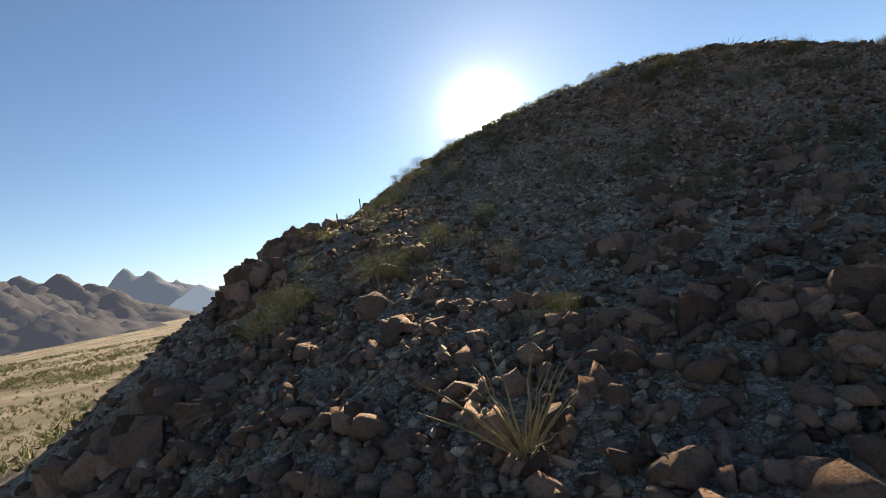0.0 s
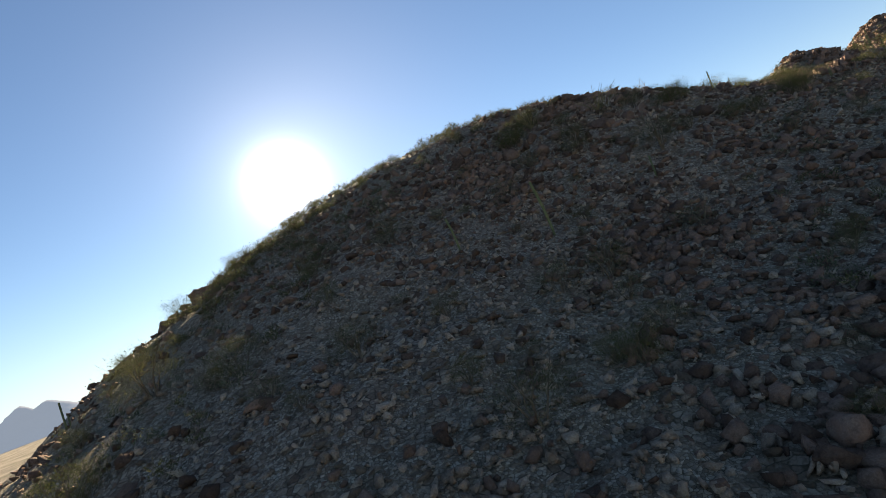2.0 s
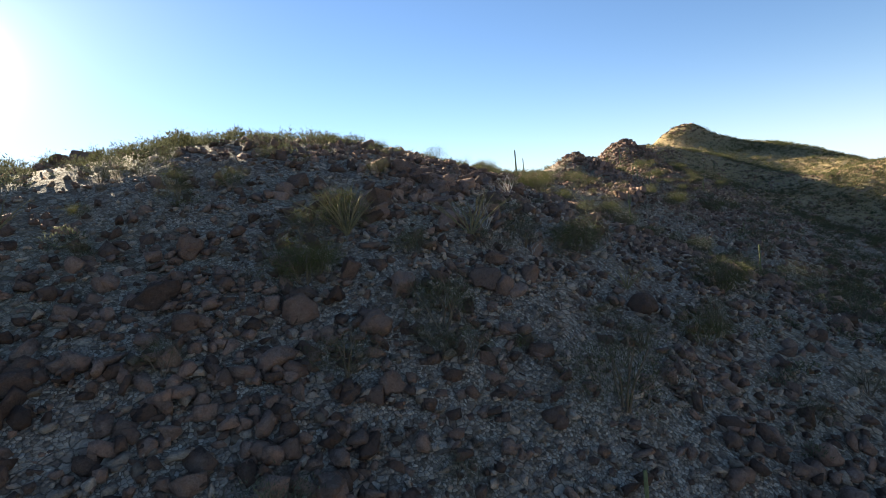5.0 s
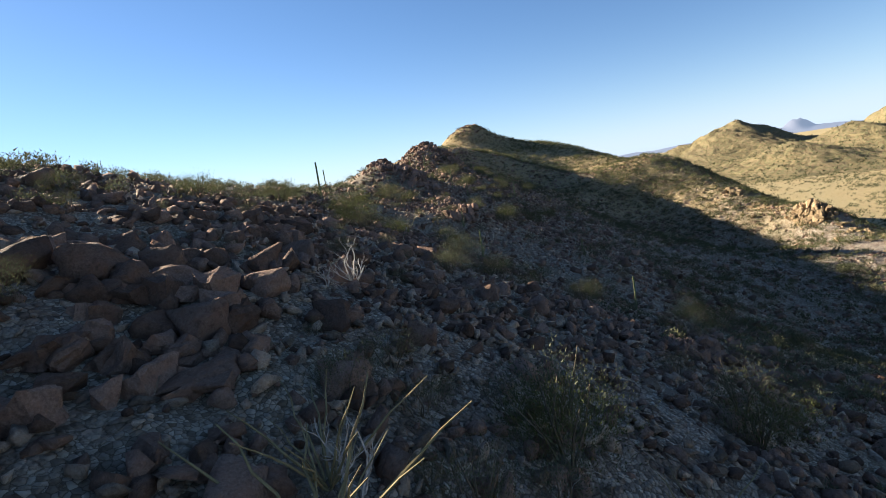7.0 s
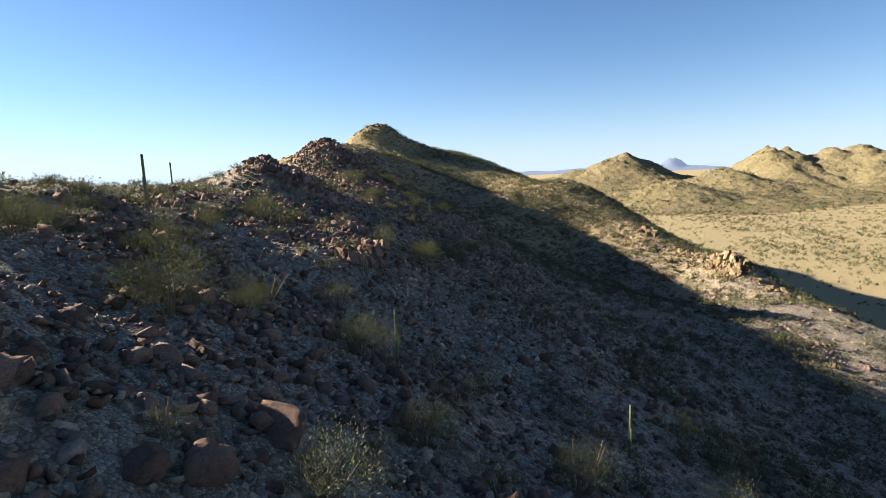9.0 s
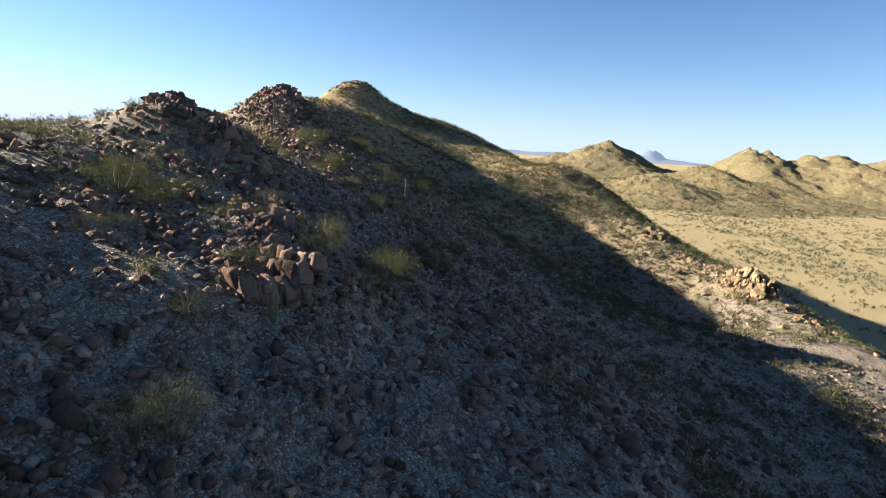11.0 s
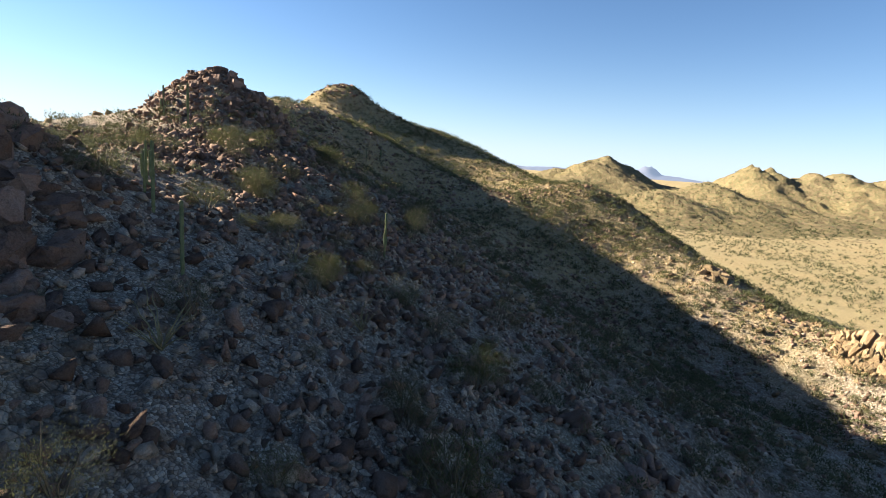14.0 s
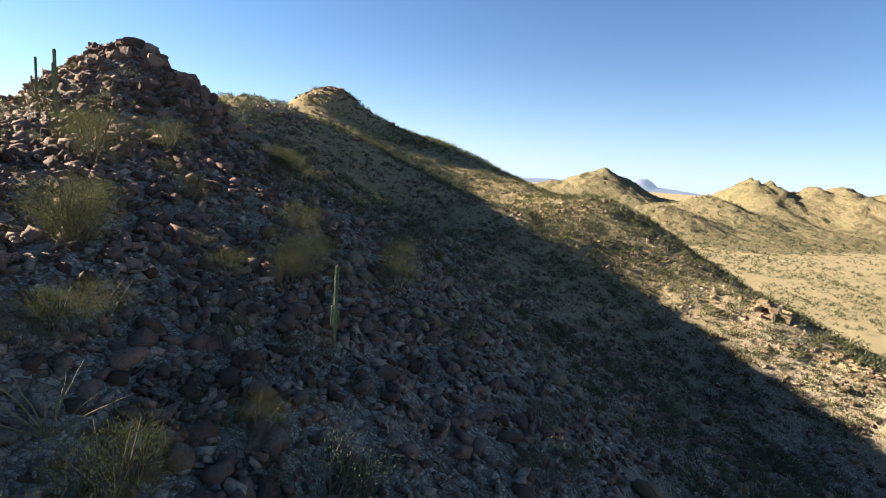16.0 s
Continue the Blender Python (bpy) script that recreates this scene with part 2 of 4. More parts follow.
LOW = [(186.2, -2.52, 38.4), (289.8, 70, 64.0), (316.4, 84, 66.9), (235.2, 40.6, 45.8), (214.2, 33.6, 39.0), (247.8, 56, 53.0), (205.5, 20.0, 39.5), (310.8, 16.8, 50.5), (254.8, 2.8, 39.5), (212.8, -12.6, 29.0), (190.4, -22.4, 22.5), (224, -42, 17.8), (287, -35, 22.7), (357, 0, 32.3), (448, 42, 40.2), (28, -84, 7.3), (112, -63, 11.3), (280, -112, 16.8)]
BACK = [(-56, 161, 30.0), (28, 165.2, 60.2), (98, 170.8, 65.0), (182, 175, 63.0), (280, 196, 68.6), (378, 210, 70.1)]
RIM = [(-210, 0, 16.2), (-210, 196, 10.9), (-98, 294, 10.9), (140, 336, 11.5), (420, 364, 11.3), (602, 168, 11.8), (574, -42, 16.4), (420, -182, 18.9), (182, -196, 16.0), (0, -210, 16.2), (-154, -154, 16.9)]
# knobs: x, y, spread, rise
KNOBS = [(150.5, 114.8, 5.6, 5.2), (205.8, 121.1, 6.72, 9.9), (196, 123.2, 5.6, 1.8), (211.4, 117.6, 4.9, -12.0), (368.2, 142.8, 20.0, 13.0), (366.0, 142.0, 10.5, 8.5), (203, 114, 4.5, 2.8), (174, 122, 7, -3.6), (190, 127, 6, -2.4), (238, 156, 14, -8.0), (154, 108.5, 3.5, -1.5), (105, 113, 8, 0.7), (127, 120, 8, 1.5), (357, 156, 7, 3.6), (8, 103, 11, -0.9), (38, 105, 7, -0.7), (207.2, 11.2, 9.8, -0.1), (239.4, 25.2, 7, -0.0), (210, 18.2, 5.6, -0.0), (301, 47.6, 12.6, 0.1), (148.4, 105.7, 4.9, 2.4), (252, 100.8, 12.6, -11.5)]
LINES = np.array(CREST + FACE + FOOT + SPUR + LOW + BACK + RIM, float)
PLAIN = 11.2


def thin(r2):
    return 0.5 * r2 * np.log(r2 + 1e-9)


def spline_weights():
    n, xy = len(LINES), LINES[:, :2] / 100
    a = np.zeros((n + 3, n + 3))
    a[:n, :n] = thin(((xy[:, None] - xy[None]) ** 2).sum(-1))
    a[:n, n], a[:n, n + 1:] = 1, xy
    a[n:, :n] = a[:n, n:].T
    return np.linalg.solve(a, np.concatenate([LINES[:, 2], np.zeros(3)]))


WEIGHTS = spline_weights()


def lattice(ix, iy, seed):
    h = (ix * 374761393 + iy * 668265263 + seed * 1442695041) & 0xFFFFFFFF
    h = ((h ^ (h >> 13)) * 1274126177) & 0xFFFFFFFF
    return ((h ^ (h >> 16)) & 0xFFFF) / 65535.0


def value_noise(x, y, seed):
    fx, fy = np.floor(x), np.floor(y)
    ix, iy, u, v = fx.astype(np.int64), fy.astype(np.int64), x - fx, y - fy
    u, v = u * u * (3 - 2 * u), v * v * (3 - 2 * v)
    a, b = lattice(ix, iy, seed), lattice(ix + 1, iy, seed)
    c, d = lattice(ix, iy + 1, seed), lattice(ix + 1, iy + 1, seed)
    return (a + (b - a) * u) * (1 - v) + (c + (d - c) * u) * v - 0.5


def fractal(x, y, size, octaves, seed, gain=0.5):
    total, amp = np.zeros_like(x), 1.0
    for i in range(octaves):
        k = 2.0 ** i / size
        ca, sa = math.cos(0.7 + i), math.sin(0.7 + i)
        total += amp * value_noise((ca * x - sa * y) * k, (sa * x + ca * y) * k, seed + i)
        amp *= gain
    return total


def smooth(a, b, v):
    s = np.clip((v - a) / (b - a), 0, 1)
    return s * s * (3 - 2 * s)


def land(x, y, relief=True):
    """The ground's height at x, y (arrays)."""
    x, y = np.asarray(x, float), np.asarray(y, float)
    n = len(LINES)
    z = WEIGHTS[n] + WEIGHTS[n + 1] * x / 100 + WEIGHTS[n + 2] * y / 100
    for (lx, ly, _), w in zip(LINES, WEIGHTS[:n]):
        z = z + w * thin(((x - lx) ** 2 + (y - ly) ** 2) / 1e4)
    for kx, ky, spread, rise in KNOBS:
        z = z + rise * np.exp(-((x - kx) ** 2 + (y - ky) ** 2) / (2 * spread * spread))
    r = np.sqrt(((x - 154) / 378) ** 2 + ((y - 70) / 287) ** 2)
    w = smooth(0.82, 1.08, r)
    plain = PLAIN + 1.2 * fractal(x, y, 120, 3, 5)
    z = np.maximum(z, plain - 1.0)
    z = z * (1 - w) + plain * w
    if relief:
        rough = smooth(12.5, 25, z) * (1 - w) + 0.12
        crag = np.abs(fractal(x, y, 9, 3, 21))
        z = z + rough * (0.9 * fractal(x, y, 14, 3, 11) + 0.9 * (crag - 0.2) + 0.45 * fractal(x, y, 1.9, 3, 31, 0.6))
    return z


def mesh_object(name, verts, faces, mat, smooth_shading=False):
    """One mesh from arrays of corners and of triangles or quads."""
    verts, faces = np.asarray(verts, np.float32), np.asarray(faces, np.int32)
    me = bpy.data.meshes.new(name)
    k = faces.shape[1]
    me.vertices.add(len(verts))
    me.vertices.foreach_set("co", verts.ravel())
    me.loops.add(faces.size)
    me.loops.foreach_set("vertex_index", faces.ravel())
    me.polygons.add(len(faces))
    me.polygons.foreach_set("loop_start", np.arange(0, faces.size, k, dtype=np.int32))
    me.polygons.foreach_set("loop_total", np.full(len(faces), k, np.int32))
    if smooth_shading:
        me.polygons.foreach_set("use_smooth", np.ones(len(faces), bool))
    me.materials.append(mat)
    me.update(calc_edges=True)
    me.validate()
    return new(name, me)


def grid_faces(nx, ny):
    i = np.arange(nx * ny).reshape(ny, nx)
    return np.stack([i[:-1, :-1], i[:-1, 1:], i[1:, 1:], i[1:, :-1]], -1).reshape(-1, 4)


def graded(a, b, step, growth, reach):
    core = list(np.arange(a, b, step))
    s, out, left = step, [core[-1]], [core[0]]
    while out[-1] < reach:
        s *= 1 + growth
        out.append(out[-1] + s)
        left.append(left[-1] - s)
    return np.array(left[:0:-1] + core + out[1:])


gx, gy = graded(-56, 420, 1.3, 0.065, 4700), graded(-28, 161, 1.2, 0.065, 4700)
mx, my = np.meshgrid(gx, gy)
ground = mesh_object("ground", np.stack([mx, my, land(mx, my)], -1).reshape(-1, 3), grid_faces(len(gx), len(gy)), GROUND, True)
tagged(ground, "rocky brown desert hillside above a pale sandy valley floor", "ground", kind="structure")


# ================= hills beyond =================
HILL_POINTS = []


def far_hill(name, label, mat, peaks, step, rough, seed, kind=""):
    """A hill that stands on the plain: peaks are x, y, height over the plain, spread along x, spread along y."""
    p = np.array(peaks, float)
    reach = 3.2 if name == "mountain" else 4.4
    x0, x1 = (p[:, 0] - reach * p[:, 3]).min(), (p[:, 0] + reach * p[:, 3]).max()
    y0, y1 = (p[:, 1] - reach * p[:, 4]).min(), (p[:, 1] + reach * p[:, 4]).max()
    xs, ys = np.arange(x0, x1, step), np.arange(y0, y1, step)
    x, y = np.meshgrid(xs, ys)
    z = np.zeros_like(x)
    for px, py, h, sx, sy in peaks:
        wx, wy = x + 0.35 * sx * fractal(x, y, 0.9 * sx, 3, seed + 3), y + 0.35 * sy * fractal(x, y, 0.9 * sy, 3, seed + 5)
        d = np.sqrt(((wx - px) / sx) ** 2 + ((wy - py) / sy) ** 2 + 0.006) - 0.08
        if name == "mountain":
            rise = np.clip(1 - d / 2.2, 0, 1) ** 1.05
        else:
            rise = 0.66 * np.clip(1 - d / 1.9, 0, 1) ** 1.1 + 0.34 * np.clip(1 - d / 4.2, 0, 1) ** 1.7
        z = np.maximum(z, 1.08 * h * rise)
    size = p[:, 3:].mean()
    cut = np.clip(z / p[:, 2].max(), 0, 1)
    ridged = sum(np.abs(fractal(x, y, size * k, 2, seed + n, 0.6)) * w for n, (k, w) in enumerate(((0.9, 0.15), (0.40, 0.35), (0.17, 0.7), (0.08, 0.6))))
    z = z - rough * p[:, 2].max() * (0.10 + 0.9 * cut) * (1.05 - cut) * (ridged - 0.2) * (1.1 if name == "mountain" else 0.75)
    edge = np.minimum.reduce([smooth(x0, x0 + size, x), 1 - smooth(x1 - size, x1, x), smooth(y0, y0 + size, y), 1 - smooth(y1 - size, y1, y)])
    z = z * edge - 3 * (1 - edge) + PLAIN - 1.5
    ob = mesh_object(name, np.stack([x, y, z], -1).reshape(-1, 3), grid_faces(len(xs), len(ys)), mat, True)
    HILL_POINTS.append((name, np.stack([x, y, z], -1).reshape(-1, 3)))
    return tagged(ob, label, "hill", "hills beyond the valley", kind)


far_hill("hill", "tan sunlit desert hill with a rounded double summit", FAR_HILL,
         [(1697, -316, 92, 120, 95), (1687, -266, 74, 120, 80), (1729, -182, 50, 126, 84), (1666, -462, 28, 112, 98), (1764, -84, 22, 112, 84)], 7, 0.75, 40)
far_hill("hill", "low tan rocky hill dotted with scrub", FAR_HILL,
         [(928, -207, 35, 84, 56), (980, -154, 20, 84, 63), (896, -266, 14, 84, 70)], 4, 0.75, 50)
far_hill("hill", "scrub-covered tan foothill before the ridge", FAR_HILL,
         [(1100, -349, 48, 112, 63), (1078, -420, 28, 112, 70), (1120, -280, 22, 98, 63)], 5, 0.75, 60)
far_hill("hill", "long sunlit tan ridge with several summits", FAR_HILL,
         [(1323, -536, 87, 112, 50), (1302, -574, 85, 98, 42), (1288, -602, 62, 112, 56), (1274, -641, 81, 112, 56), (1235, -700, 83, 140, 70), (1232, -798, 87, 168, 84), (1190, -924, 112, 196, 112), (1120, -1092, 126, 210, 140), (1316, -469, 36, 140, 63)], 7, 0.7, 70)
far_hill("hill", "dim grey-green hill behind the crest", FAR_HILL,
         [(648, 309, 74, 84, 63), (623, 399, 62, 84, 70), (672, 357, 64, 84, 63), (602, 462, 50, 98, 84)], 5, 0.5, 80)
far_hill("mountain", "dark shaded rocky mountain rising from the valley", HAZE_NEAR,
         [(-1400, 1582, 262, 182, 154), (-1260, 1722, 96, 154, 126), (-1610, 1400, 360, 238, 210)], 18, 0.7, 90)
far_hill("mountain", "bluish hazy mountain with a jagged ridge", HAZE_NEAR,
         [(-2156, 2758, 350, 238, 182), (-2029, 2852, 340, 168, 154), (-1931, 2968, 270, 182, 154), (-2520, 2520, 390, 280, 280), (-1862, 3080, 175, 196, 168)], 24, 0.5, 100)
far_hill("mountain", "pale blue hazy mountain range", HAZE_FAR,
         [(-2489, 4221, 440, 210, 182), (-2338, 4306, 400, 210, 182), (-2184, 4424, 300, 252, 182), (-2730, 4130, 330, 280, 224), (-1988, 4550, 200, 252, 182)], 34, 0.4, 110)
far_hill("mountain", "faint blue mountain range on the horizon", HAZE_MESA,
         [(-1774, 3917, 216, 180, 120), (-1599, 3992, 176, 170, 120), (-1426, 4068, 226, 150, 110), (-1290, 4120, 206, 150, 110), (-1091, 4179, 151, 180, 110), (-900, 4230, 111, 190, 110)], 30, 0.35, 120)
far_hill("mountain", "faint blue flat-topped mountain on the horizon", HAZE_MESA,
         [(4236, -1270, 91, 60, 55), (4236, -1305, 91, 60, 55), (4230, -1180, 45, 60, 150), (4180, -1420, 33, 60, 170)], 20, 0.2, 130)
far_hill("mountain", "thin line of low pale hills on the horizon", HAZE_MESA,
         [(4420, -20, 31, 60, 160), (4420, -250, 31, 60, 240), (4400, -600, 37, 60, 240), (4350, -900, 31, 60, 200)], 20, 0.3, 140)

# ================= building helpers =================
def part(name, bm, mat, parent, label=""):
    me = bpy.data.meshes.new(name)
    bm.to_mesh(me)
    bm.free()
    me.materials.append(mat)
    ob = new(name, me)
    if parent is not None:
        ob.parent = parent
    if label:
        ob["label"] = label
    return ob


def ground_at(x, y):
    return float(land(np.array([x]), np.array([y]))[0])


def tube(bm, points, radii, sides, cap=True):
    """A tapered tube along points."""
    rings = []
    for i, (p, r) in enumerate(zip(points, radii)):
        way = (points[min(i + 1, len(points) - 1)] - points[max(i - 1, 0)]).normalized()
        a = way.orthogonal().normalized()
        b = way.cross(a)
        rings.append([bm.verts.new(p + (a * math.cos(2 * math.pi * k / sides) + b * math.sin(2 * math.pi * k / sides)) * r) for k in range(sides)])
    for r0, r1 in zip(rings, rings[1:]):
        for k in range(sides):
            bm.faces.new((r0[k], r0[(k + 1) % sides], r1[(k + 1) % sides], r1[k]))
    if cap:
        bm.faces.new(rings[-1])


def stone_shapes(count, corners, seed, flat=0.75, block=0.0):
    """Angular stones as arrays of corners and triangles."""
    rng = random.Random(seed)
    shapes = []
    for _ in range(count):
        bm = bmesh.new()
        for _ in range(corners):
            v = Vector((rng.gauss(0, 1), rng.gauss(0, 1), rng.gauss(0, 1))).normalized()
            box = Vector([math.copysign(abs(c) ** 0.45, c) for c in v])
            v = v.lerp(box, block) * rng.uniform(0.8, 1.0)
            bm.verts.new((v.x, v.y * rng.uniform(0.75, 1.0), v.z * flat))
        bmesh.ops.convex_hull(bm, input=bm.verts)
        bmesh.ops.delete(bm, geom=[v for v in bm.verts if not v.link_faces], context="VERTS")
        bmesh.ops.triangulate(bm, faces=bm.faces)
        bm.verts.index_update()
        shapes.append((np.array([v.co[:] for v in bm.verts]), np.array([[v.index for v in f.verts] for f in bm.faces])))
        bm.free()
    return shapes


def turns(n, rng, tilt):
    """n turns about z with some tilt, as matrices."""
    a, b, c = rng.uniform(0, 2 * np.pi, n), rng.normal(0, tilt, n), rng.normal(0, tilt, n)
    ca, sa, cb, sb, cc, sc = np.cos(a), np.sin(a), np.cos(b), np.sin(b), np.cos(c), np.sin(c)
    z, o = np.zeros(n), np.ones(n)
    rz = np.stack([ca, -sa, z, sa, ca, z, z, z, o], -1).reshape(n, 3, 3)
    rx = np.stack([o, z, z, z, cb, -sb, z, sb, cb], -1).reshape(n, 3, 3)
    ry = np.stack([cc, z, sc, z, o, z, -sc, z, cc], -1).reshape(n, 3, 3)
    return rz @ rx @ ry


def strewn(name, shapes, places, sizes, rot, mat, pick, rounded=False):
    """All copies of some shapes joined into one mesh."""
    verts, faces, k = [], [], 0
    for s, (v, f) in enumerate(shapes):
        ids = np.where(pick == s)[0]
        if not len(ids):
            continue
        w = np.einsum("nij,nvj->nvi", rot[ids], v[None] * sizes[ids][:, None, :]) + places[ids][:, None, :]
        verts.append(w.reshape(-1, 3))
        faces.append((f[None] + (np.arange(len(ids)) * len(v))[:, None, None]).reshape(-1, 3) + k)
        k += len(ids) * len(v)
    return mesh_object(name, np.concatenate(verts), np.concatenate(faces), mat, rounded)


# ================= loose stones =================
rng = np.random.RandomState(7)
STONES = stone_shapes(14, 11, 3, 0.75, 0.5)
BLOCKS = stone_shapes(12, 13, 4, 0.95, 0.75)


def slope_points(n, x0, x1, y0, y1, clump, seed):
    """Random places on the shaded hillside, thicker in patches."""
    x, y = rng.uniform(x0, x1, n * 3), rng.uniform(y0, y1, n * 3)
    keep = rng.uniform(0, 1, n * 3) < np.clip(0.5 + clump * fractal(x, y, 11, 2, seed), 0.03, 1)
    x, y = x[keep][:n], y[keep][:n]
    z = land(x, y)
    high = z > 17
    return x[high], y[high], z[high]


def scatter_stones(name, label, n, box, low, high, mat, seed, clump):
    x, y, z = slope_points(n, *box, clump, seed)
    k = len(x)
    s = low * (high / low) ** (rng.uniform(0, 1, k) ** 2.2)
    sizes = np.stack([s * rng.uniform(0.8, 1.3, k), s * rng.uniform(0.7, 1.1, k), s * rng.uniform(0.55, 1.05, k)], -1)
    ob = strewn(name, STONES, np.stack([x, y, z + s * 0.2], -1), sizes, turns(k, rng, 0.5), mat, rng.randint(0, len(STONES), k), True)
    return tagged(ob, label, "rocks", kind="stuff")


# the stony strip of the hillside: x, y along it
STRIP = np.array([(-8, 10), (2, 22), (8, 36), (18, 54), (34, 70), (60, 78), (90, 85), (120, 88), (158, 90), (185, 92)], float)


def strip_points(n, spread):
    k = rng.randint(0, len(STRIP) - 1, n * 2)
    p = STRIP[k] + (STRIP[k + 1] - STRIP[k]) * rng.uniform(0, 1, (n * 2, 1)) + rng.normal(0, 1, (n * 2, 2)) * spread
    z = land(p[:, 0], p[:, 1])
    ok = np.where(z > 17)[0][:n]
    return p[ok, 0], p[ok, 1], z[ok]


def strip_distance(x, y):
    d = np.full(len(x), 1e9)
    for a, b in zip(STRIP, STRIP[1:]):
        u = b - a
        s = np.clip(((x - a[0]) * u[0] + (y - a[1]) * u[1]) / (u @ u), 0, 1)
        d = np.minimum(d, np.hypot(x - a[0] - s * u[0], y - a[1] - s * u[1]))
    return d


CHIPS = stone_shapes(18, 10, 5, 0.75, 0.35)
x, y, z = strip_points(27000, 14)
k = len(x)
s = 0.12 * 3.2 ** (rng.uniform(0, 1, k) ** 1.6)
ob = strewn("scree", CHIPS, np.stack([x, y, z + s * 0.15], -1), np.stack([s * rng.uniform(0.9, 1.6, k), s * rng.uniform(0.7, 1.2, k), s * rng.uniform(0.6, 1.1, k)], -1), turns(k, rng, 0.5), SCREE, rng.randint(0, len(CHIPS), k))
tagged(ob, "grey and tan loose stones covering the slope", "rocks", kind="stuff")
x, y, z = strip_points(20000, 16)
keep = rng.uniform(0, 1, len(x)) < np.clip(0.55 + 2.2 * fractal(x, y, 9, 2, 410), 0.12, 1)
x, y, z = x[keep], y[keep], z[keep]
k = len(x)
s = 0.14 * 3.6 ** (rng.uniform(0, 1, k) ** 1.5)
ob = strewn("broken_rock", STONES, np.stack([x, y, z + s * 0.25], -1), np.stack([s * rng.uniform(0.9, 1.4, k), s * rng.uniform(0.7, 1.1, k), s * rng.uniform(0.6, 1.2, k)], -1), turns(k, rng, 0.5), ROCK, rng.randint(0, len(STONES), k))
tagged(ob, "reddish brown broken rocks heaped over the slope", "rocks", kind="stuff")
scatter_stones("rubble", "dark brown broken rocks lying over the slope", 11000, (-25, 235, 0, 130), 0.2, 0.7, ROCK, 400, 3.2)
scatter_stones("knob_rubble", "dark brown broken rocks strewn round the rocky summit", 3200, (168, 216, 104, 132), 0.22, 0.9, ROCK, 460, 1.0)
scatter_stones("spur_rubble", "sunlit-tan broken rocks over the spur", 9000, (170, 420, -20, 160), 0.25, 1.0, SUNLIT_ROCK, 500, 1.8)

# angular rocks heaped thickly along the stony strip, in patches
x, y, z = strip_points(26000, 12)
keep = rng.uniform(0, 1, len(x)) < np.clip(0.30 + 3.0 * fractal(x, y, 13, 2, 430), 0.02, 1)
x, y, z = x[keep], y[keep], z[keep]
k = len(x)
s = 0.17 * 3.6 ** (rng.uniform(0, 1, k) ** 1.9)
ob = strewn("heaped_rock", BLOCKS, np.stack([x, y, z + s * 0.2], -1), np.stack([s * rng.uniform(0.8, 1.5, k), s * rng.uniform(0.6, 1.0, k), s * rng.uniform(0.6, 1.2, k)], -1), turns(k, rng, 0.6), ROCK, rng.randint(0, len(BLOCKS), k))
tagged(ob, "angular reddish brown rocks piled in patches over the slope", "rocks", kind="stuff")
# stones over the whole long shaded flank
PEBBLES = stone_shapes(10, 8, 6, 0.8, 0.4)
for name, label, n, low, high, mat, seed in (("flank_scree", "grey loose stones spread over the long shaded flank", 15000, 0.16, 0.5, SCREE, 440),
                                             ("flank_rock", "brown broken rocks in streaks down the long shaded flank", 11000, 0.2, 0.85, ROCK, 450)):
    x, y, z = slope_points(n, 60, 290, 15, 128, 2.4, seed)
    k = len(x)
    s = low * (high / low) ** (rng.uniform(0, 1, k) ** 1.8)
    ob = strewn(name, PEBBLES, np.stack([x, y, z + s * 0.2], -1), np.stack([s * rng.uniform(0.8, 1.4, k), s * rng.uniform(0.7, 1.1, k), s * rng.uniform(0.6, 1.2, k)], -1), turns(k, rng, 0.6), mat, rng.randint(0, len(PEBBLES), k))
    tagged(ob, label, "rocks", kind="stuff")

# boulders that can be told apart
def weathered(name, v, f, cuts, soften, amount, seed):
    """A stone with worn, rounded edges and a pitted skin."""
    me = bpy.data.meshes.new(name)
    bm = bmesh.new()
    vs = [bm.verts.new(c) for c in v]
    for q in f:
        bm.faces.new([vs[k] for k in q])
    bmesh.ops.recalc_face_normals(bm, faces=bm.faces)
    bmesh.ops.dissolve_limit(bm, angle_limit=radians(14), verts=bm.verts, edges=bm.edges)
    bmesh.ops.triangulate(bm, faces=bm.faces)
    bmesh.ops.subdivide_edges(bm, edges=bm.edges, cuts=cuts, use_grid_fill=True)
    for _ in range(soften):
        bmesh.ops.smooth_vert(bm, verts=bm.verts, factor=0.5, use_axis_x=True, use_axis_y=True, use_axis_z=True)
    bm.normal_update()
    off = Vector((seed * 3.1, seed * 1.7, 0))
    for w in bm.verts:
        w.co = w.co * 1.08 + w.normal * amount * (noise.noise(w.co * 1.7 + off) + 0.7 * noise.noise(w.co * 4.1 + off) + 0.35 * noise.noise(w.co * 9.0 + off))
    bmesh.ops.triangulate(bm, faces=bm.faces)
    for q in bm.faces:
        q.smooth = soften > 0
    bm.to_mesh(me)
    bm.free()
    me.materials.append(ROCK)
    return me


boulder_meshes = [weathered("boulder", v, f, 3, 1, 0.17, i) for i, (v, f) in enumerate(stone_shapes(9, 14, 11, 0.85, 0.7))]


def boulder(x, y, size, i):
    ob = new("boulder", boulder_meshes[i % len(boulder_meshes)])
    ob.matrix_basis = pose(x, y, ground_at(x, y) + size * 0.15, rng.normal(0, 18), rng.normal(0, 18), rng.uniform(0, 360)) @ Matrix.Diagonal((size * rng.uniform(0.9, 1.5), size * rng.uniform(0.8, 1.1), size * rng.uniform(0.7, 1.2), 1))
    return tagged(ob, "weathered angular brown boulder resting on the slope", "boulder", "boulders on the slope")


